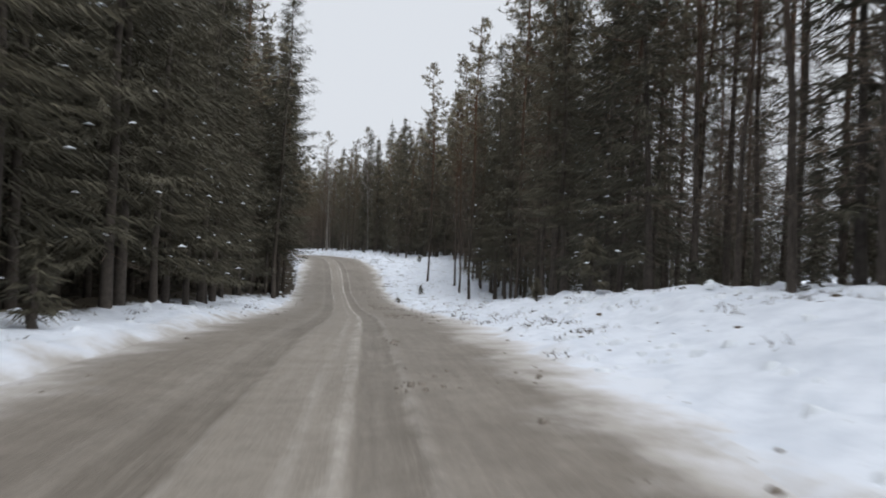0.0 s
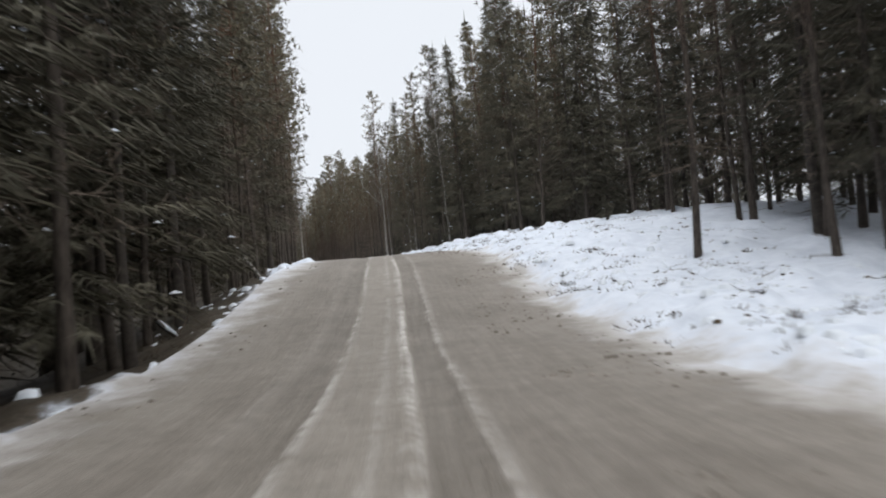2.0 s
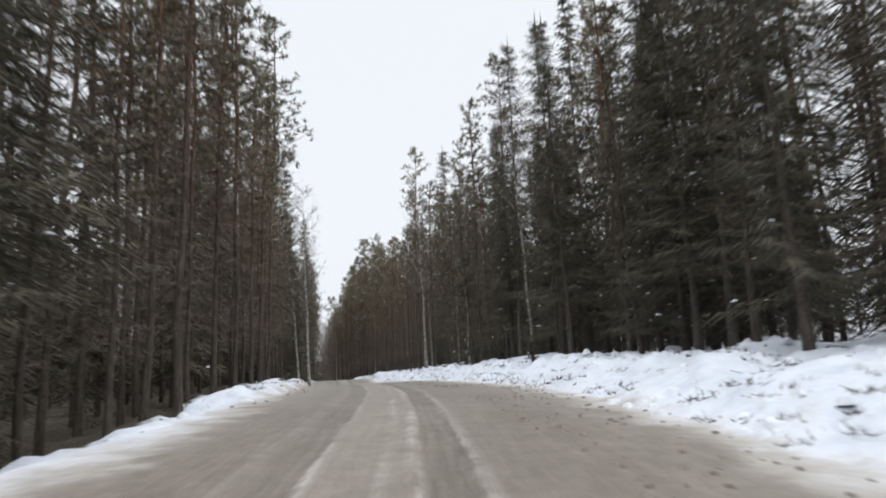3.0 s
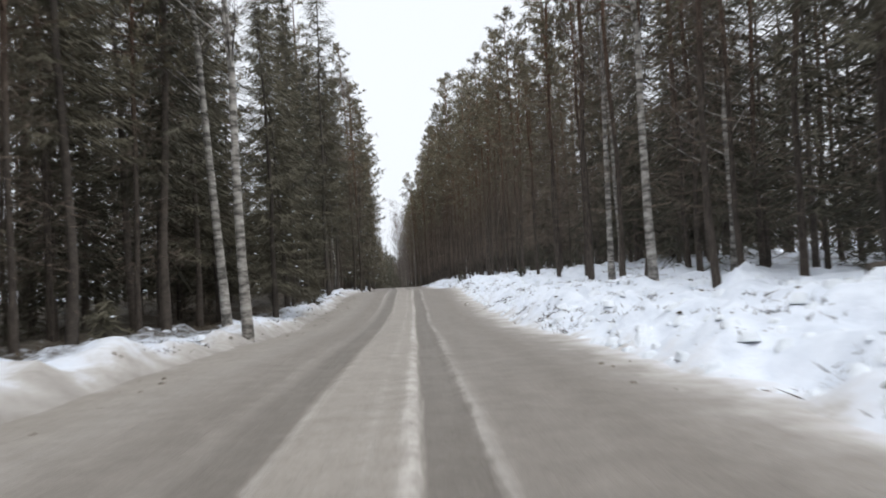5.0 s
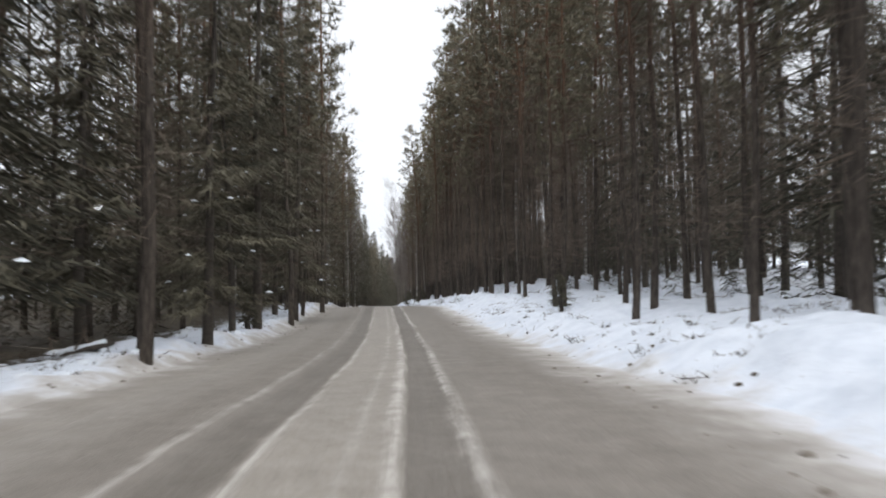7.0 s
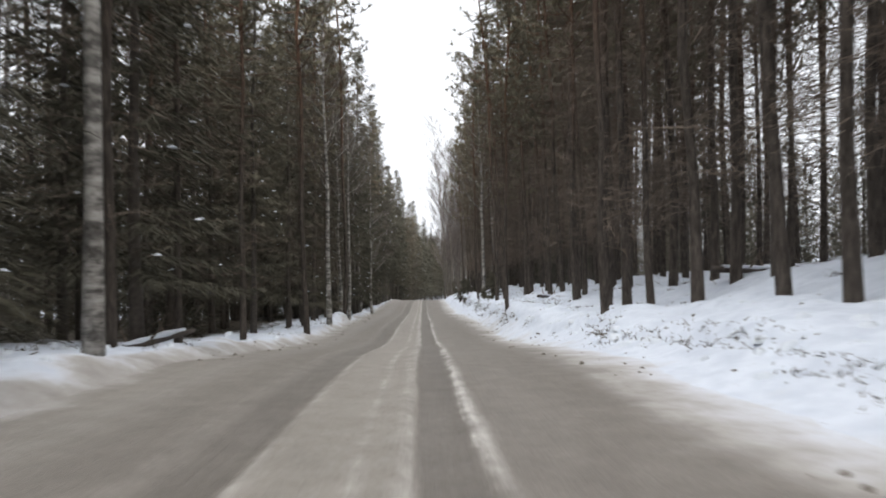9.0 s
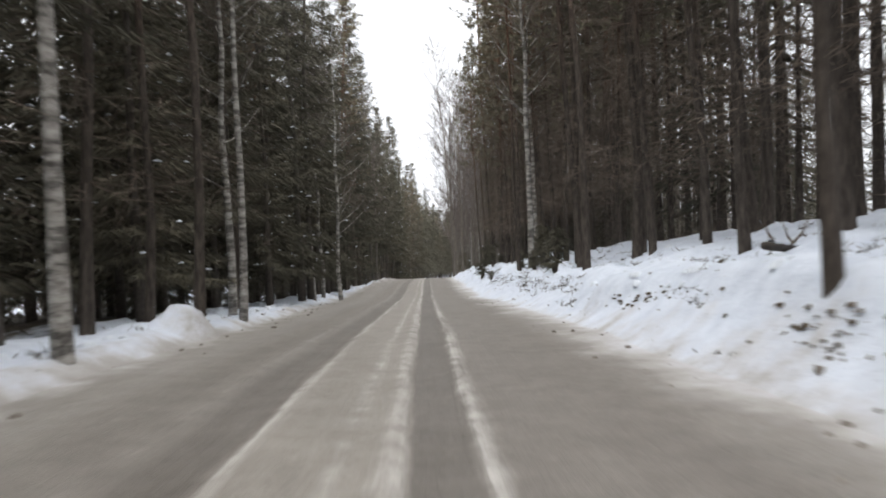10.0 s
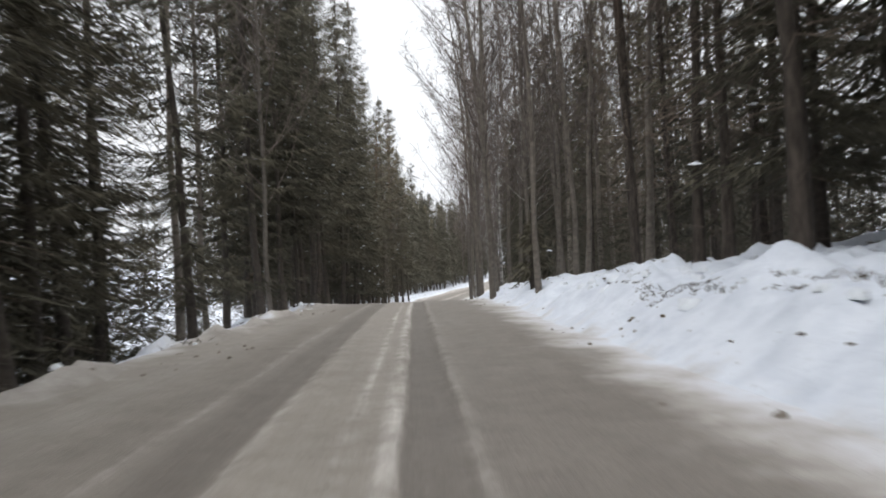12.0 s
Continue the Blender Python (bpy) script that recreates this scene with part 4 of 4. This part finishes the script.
tagged(new("brushwood", sheet("brushwood", *blades(base, tip, 0.008 + 0.0007 * d, rng), DEAD, smooth=False)), "tangle of dead brown branches between the trunks", "undergrowth", kind="stuff")

rng = np.random.default_rng(20)
woods("forest_depth", deep, "deep dark spruce and pine forest behind the roadside trees")

# ---- the snow's litter ----


def lumps(centres, sizes, flat, r):
    """Low uneven lumps, each a jittered eight-sided dome."""
    n = len(centres)
    a = np.linspace(0, 2 * np.pi, 6, endpoint=False)[None] + r.random((n, 1)) * 6
    s = sizes[:, None] * r.uniform(0.6, 1.35, (n, 6))
    low = np.stack([np.cos(a) * s, np.sin(a) * s, -0.25 * s], -1) + centres[:, None]
    mid = np.stack([np.cos(a + 0.3) * s * 0.7, np.sin(a + 0.3) * s * 0.7, flat * s * r.uniform(0.5, 1.0, (n, 6))], -1) + centres[:, None]
    top = centres + np.array([0, 0, 1.0]) * (flat * 1.15 * sizes)[:, None]
    v = np.concatenate([low, mid, top[:, None]], 1).reshape(-1, 3)
    i = np.arange(n)[:, None] * 13
    f = []
    for k in range(6):
        m = (k + 1) % 6
        f += [i + [k, m, 6 + m], i + [k, 6 + m, 6 + k], i + [6 + k, 6 + m, 12]]
    return v, np.concatenate(f)


def on_snow(us, ys, lift=0.0):
    return np.column_stack([line_x(ys) + us, ys, road_z(ys) + ground_h(us, ys) + lift])


def patchy(u, y, size, least):
    return wave(u + 300, y, size) > least


def scatter(n, y0, y1, near, far, size, least, left=False):
    """Spots on the banks, thickest in patches, from near to far metres past the road's edge."""
    y = rng.uniform(y0, y1, n)
    d = near + (far - near) * rng.random(n) ** 1.4
    u = edge_left(y) - d if left else edge_right(y) + d
    keep = patchy(u, y, size, least)
    return u[keep], y[keep]


def tufts(u, y, tall, per, r):
    """Low clumps of heather and twigs that stick out of the snow."""
    base = on_snow(u, y, -0.03)
    wide = np.repeat(r.uniform(0.05, 0.2, len(u)), per)[:, None]
    base = np.repeat(base, per, 0) + r.normal(0, 1.0, (len(u) * per, 3)) * wide * [1, 1, 0.08]
    d = r.normal(0, 0.6, base.shape)
    d[:, 2] = np.abs(d[:, 2]) * 0.7 + 0.3
    return blades(base, base + d * (tall * r.uniform(0.3, 1.2, len(base)))[:, None], np.full(len(base), 0.011), r)


rr = np.random.default_rng(99)
rng = np.random.default_rng(21)
spots = [scatter(1500, -4, 62, 0.9, 9.0, 1.4, 0.05), scatter(1500, 62, 150, 0.5, 6.5, 1.5, 0.0), scatter(500, 150, 185, 0.8, 7.0, 1.5, 0.1), scatter(1000, 185, 290, 2.2, 8.0, 1.5, 0.1),
         scatter(1500, -4, 290, 0.9, 5.0, 1.5, 0.0, True), scatter(600, 98, 165, 0.7, 6.0, 1.2, -0.1, True), scatter(170, 26, 64, 0.0, 1.6, 1.0, 0.1)]
u, y = (np.concatenate([p[k] for p in spots]) for k in (0, 1))
# and, shorter, along the right bank's broken lip, also as shade in its holes
y2 = rng.uniform(188, 285, 1300)
u2 = edge_right(y2) + glide(y2, LIP_RIGHT) + 0.4 * wave(y2, 41.0, 3.5) + 0.25 * wave(y2, 47.0, 0.8) + rng.normal(0.05, 0.14, 1300)
keep = patchy(u2, y2, 2.6, 0.1)
stems = joined([tufts(u, y, 0.13, 20, rr), tufts(u2[keep], y2[keep], 0.09, 10, rr)])
tagged(new("heather_litter", sheet("heather_litter", *stems, LITTER, smooth=False)), "dark heather stems and twigs poking out of the snow", "undergrowth", kind="stuff")
spots = [scatter(1700, -4, 66, 1.0, 8.0, 1.6, 0.0), scatter(1300, 62, 150, 0.6, 6.0, 1.6, 0.1), scatter(1300, 150, 290, 0.8, 4.5, 1.6, 0.1), scatter(1300, -4, 290, 0.9, 5.0, 1.6, 0.0, True), scatter(900, 96, 160, 0.8, 4.0, 1.2, -0.1, True)]
u, y = (np.concatenate([p[k] for p in spots]) for k in (0, 1))
# dark lumps stand in for the shade in hollows under the right bank's lip
y3 = rng.uniform(190, 284, 2600)
u3 = edge_right(y3) + glide(y3, LIP_RIGHT) + 0.4 * wave(y3, 41.0, 3.5) + 0.25 * wave(y3, 47.0, 0.8) + rng.normal(0.0, 0.06, 2600)
keep = patchy(u3, y3, 1.5, 0.3)
lip_shade = lumps(on_snow(u3[keep], y3[keep], -0.01), rr.uniform(0.02, 0.065, keep.sum()), 0.3, rr)
tagged(new("moss_lumps", sheet("moss_lumps", *joined([lumps(on_snow(u, y, -0.02), rr.uniform(0.02, 0.06, len(u)), 0.45, rr), lip_shade]), LITTER)), "dark lumps of moss and earth showing through the snow, and dark lumps as shade under the bank's lip", "undergrowth", kind="stuff")
spots = [scatter(900, -4, 70, 1.0, 6.0, 1.2, -0.2), scatter(2000, 70, 150, 0.4, 5.0, 1.2, -0.3), scatter(700, 190, 292, 1.2, 5.0, 1.2, -0.2), scatter(1200, -4, 292, 0.8, 3.0, 1.2, -0.3, True)]
u, y = (np.concatenate([p[k] for p in spots]) for k in (0, 1))
tagged(new("snow_lumps", sheet("snow_lumps", *lumps(on_snow(u, y, -0.02), rr.uniform(0.04, 0.16, len(u)), 0.55, rr), CLUMP)), "loose white lumps of ploughed snow on the banks", "snow", kind="stuff")
spots = [scatter(1000, -4, 292, -0.5, 0.9, 2.5, -0.1), scatter(1000, -4, 292, -0.5, 0.7, 2.5, -0.1, True), scatter(1900, 6, 100, -1.6, 0.3, 2.2, 0.0), scatter(1500, 24, 62, -1.5, 0.2, 1.3, 0.0)]
u, y = (np.concatenate([p[k] for p in spots]) for k in (0, 1))
z = np.maximum(ground_h(u, y), rut(u, y))
tagged(new("dirty_snow_clods", sheet("dirty_snow_clods", *lumps(np.column_stack([line_x(y) + u, y, road_z(y) + z]), 0.011 + 0.045 * rr.random(len(u)) ** 2.0, 0.6, rr), CLOD)), "brown clods of dirty snow and gravel along the road's edges", "gravel", kind="stuff")

# ---- young spruces, fallen logs and broken tops on the banks ----
for k, (u, y, size) in enumerate(((7.2, 17.5, 0.8), (8.2, 13.0, 0.5), (6.4, 21.0, 0.45), (-4.9, 8.5, 0.9), (-4.8, 11.0, 0.6), (3.4, 43.0, 0.35), (5.6, 47.0, 0.4),
                                  (8.0, 63.0, 0.5), (5.8, 90.0, 0.5), (-4.9, 98.0, 0.45), (6.2, 112.0, 0.5), (-5.3, 119.0, 0.6), (-4.8, 139.0, 0.7), (6.4, 146.0, 0.5),
                                  (5.2, 172.0, 0.6), (-4.7, 171.0, 0.7), (-5.2, 193.0, 0.9), (-4.9, 199.5, 0.8), (5.0, 239.5, 0.9), (4.6, 242.0, 0.7), (5.6, 245.0, 0.9),
                                  (6.1, 248.0, 1.0), (5.4, 250.2, 0.6), (6.0, 261.0, 0.7), (5.2, 258.0, 0.5), (3.6, 255.0, 0.9), (4.2, 258.6, 0.8), (3.8, 251.6, 0.45), (4.4, 256.4, 0.6), (4.5, 263.0, 0.5), (3.9, 280.5, 1.0), (4.6, 282.3, 0.8))):
    plant("sapling", u, y, size, k % 2, apart=0.2)


def fallen_log(u, y, length, radius, turn, tilt, label):
    """A fallen log with a crust of snow along its back."""
    n = 10
    s = np.linspace(-0.5, 0.5, n) * length
    path = np.column_stack([s, 0.05 * np.sin(s * 2.1), np.zeros(n)])
    radii = radius * np.linspace(1.05, 0.75, n) * (1 + 0.06 * rr.normal(size=n))
    radii[0] *= 0.9
    radii[-1] *= 0.6
    root = tagged(new("fallen_log"), label, "log", "fallen logs on the snow")
    v, f = tube(path, radii, 8)
    caps = np.array([[0, k, k + 1] for k in range(1, 7)])
    part("wood", sheet("wood", v, np.concatenate([f, caps[:, ::-1], caps + len(v) - 8]), SPRUCE_BARK), root)
    inner = path[1:-1] + [0, 0, radius * 0.62]
    v, f = tube(inner, radii[1:-1] * 0.78 * (1 + 0.15 * rr.normal(size=n - 2)), 8)
    part("snow_crust", sheet("snow_crust", v, f, CLUMP), root, "white crust of snow on the log")
    for k in range(3):
        at = path[2 + 2 * k]
        v, f = tube(np.array([at, at + [0.08, 0.2 * (-1) ** k, 0.25], at + [0.12, 0.32 * (-1) ** k, 0.55]]), np.array([0.03, 0.02, 0.008]), 5)
        part("branch_stub", sheet("branch_stub", v, f, DEAD), root)
    x, yy, z = at_ground(u, y)
    root.matrix_basis = pose(x, yy, z + radius * 0.7, 0, tilt, turn)
    return root


LOG = "snow-covered fallen log lying on the bank"
for u, y, length, radius, turn, tilt in ((7.4, 116.5, 2.6, 0.12, 10, -4), (8.6, 117.5, 2.2, 0.12, 165, 3), (-6.4, 164.0, 1.7, 0.09, 62, -6), (-7.4, 161.0, 1.6, 0.08, 130, 6),
                                         (-5.6, 57.8, 2.2, 0.07, 120, -20), (6.3, 150.5, 2.0, 0.08, 70, 2), (5.9, 245.8, 2.8, 0.1, 50, -6), (6.8, 154.0, 1.8, 0.07, 20, 0),
                                         (6.6, 227.0, 2.2, 0.08, 40, 4), (-5.4, 207.0, 2.6, 0.09, 75, -3), (8.6, 211.0, 2.4, 0.09, 15, 2)):
    fallen_log(u, y, length, radius, turn, tilt, LOG)


def broken_stem(u, y, length, radius, turn, tilt):
    """A snapped, barkless stem that leans out of the snow, with a ragged top."""
    n = 7
    s = np.linspace(-0.25, length, n)
    path = np.column_stack([0.03 * np.sin(s * 3.0), 0.02 * np.cos(s * 4.0), s])
    v, f = tube(path, radius * np.linspace(1.15, 0.85, n), 9)
    v[-9:, 2] += rr.uniform(-0.05, 0.09, 9)
    caps = np.array([[0, k, k + 1] for k in range(1, 8)]) + len(v) - 9
    root = tagged(new("broken_stem"), "pale broken stem leaning out of the snowy road edge", "tree stump")
    part("wood", sheet("wood", v, np.concatenate([f, caps]), BIRCH), root)
    for k in range(4):
        a = k * 1.7
        tip = np.array([np.cos(a), np.sin(a), 0]) * radius * 0.7 + [0, 0, length]
        v, f = tube(np.array([tip - [0, 0, 0.1], tip, tip + [0.01, 0.0, rr.uniform(0.06, 0.14)]]), np.array([0.02, 0.016, 0.003]), 4)
        part("splinter", sheet("splinter", v, f, BIRCH), root)
    x, yy, z = at_ground(u, y)
    root.matrix_basis = pose(x, yy, z, 0, tilt, turn)
    return root


broken_stem(-4.75, 64.0, 0.85, 0.06, 0, -32)
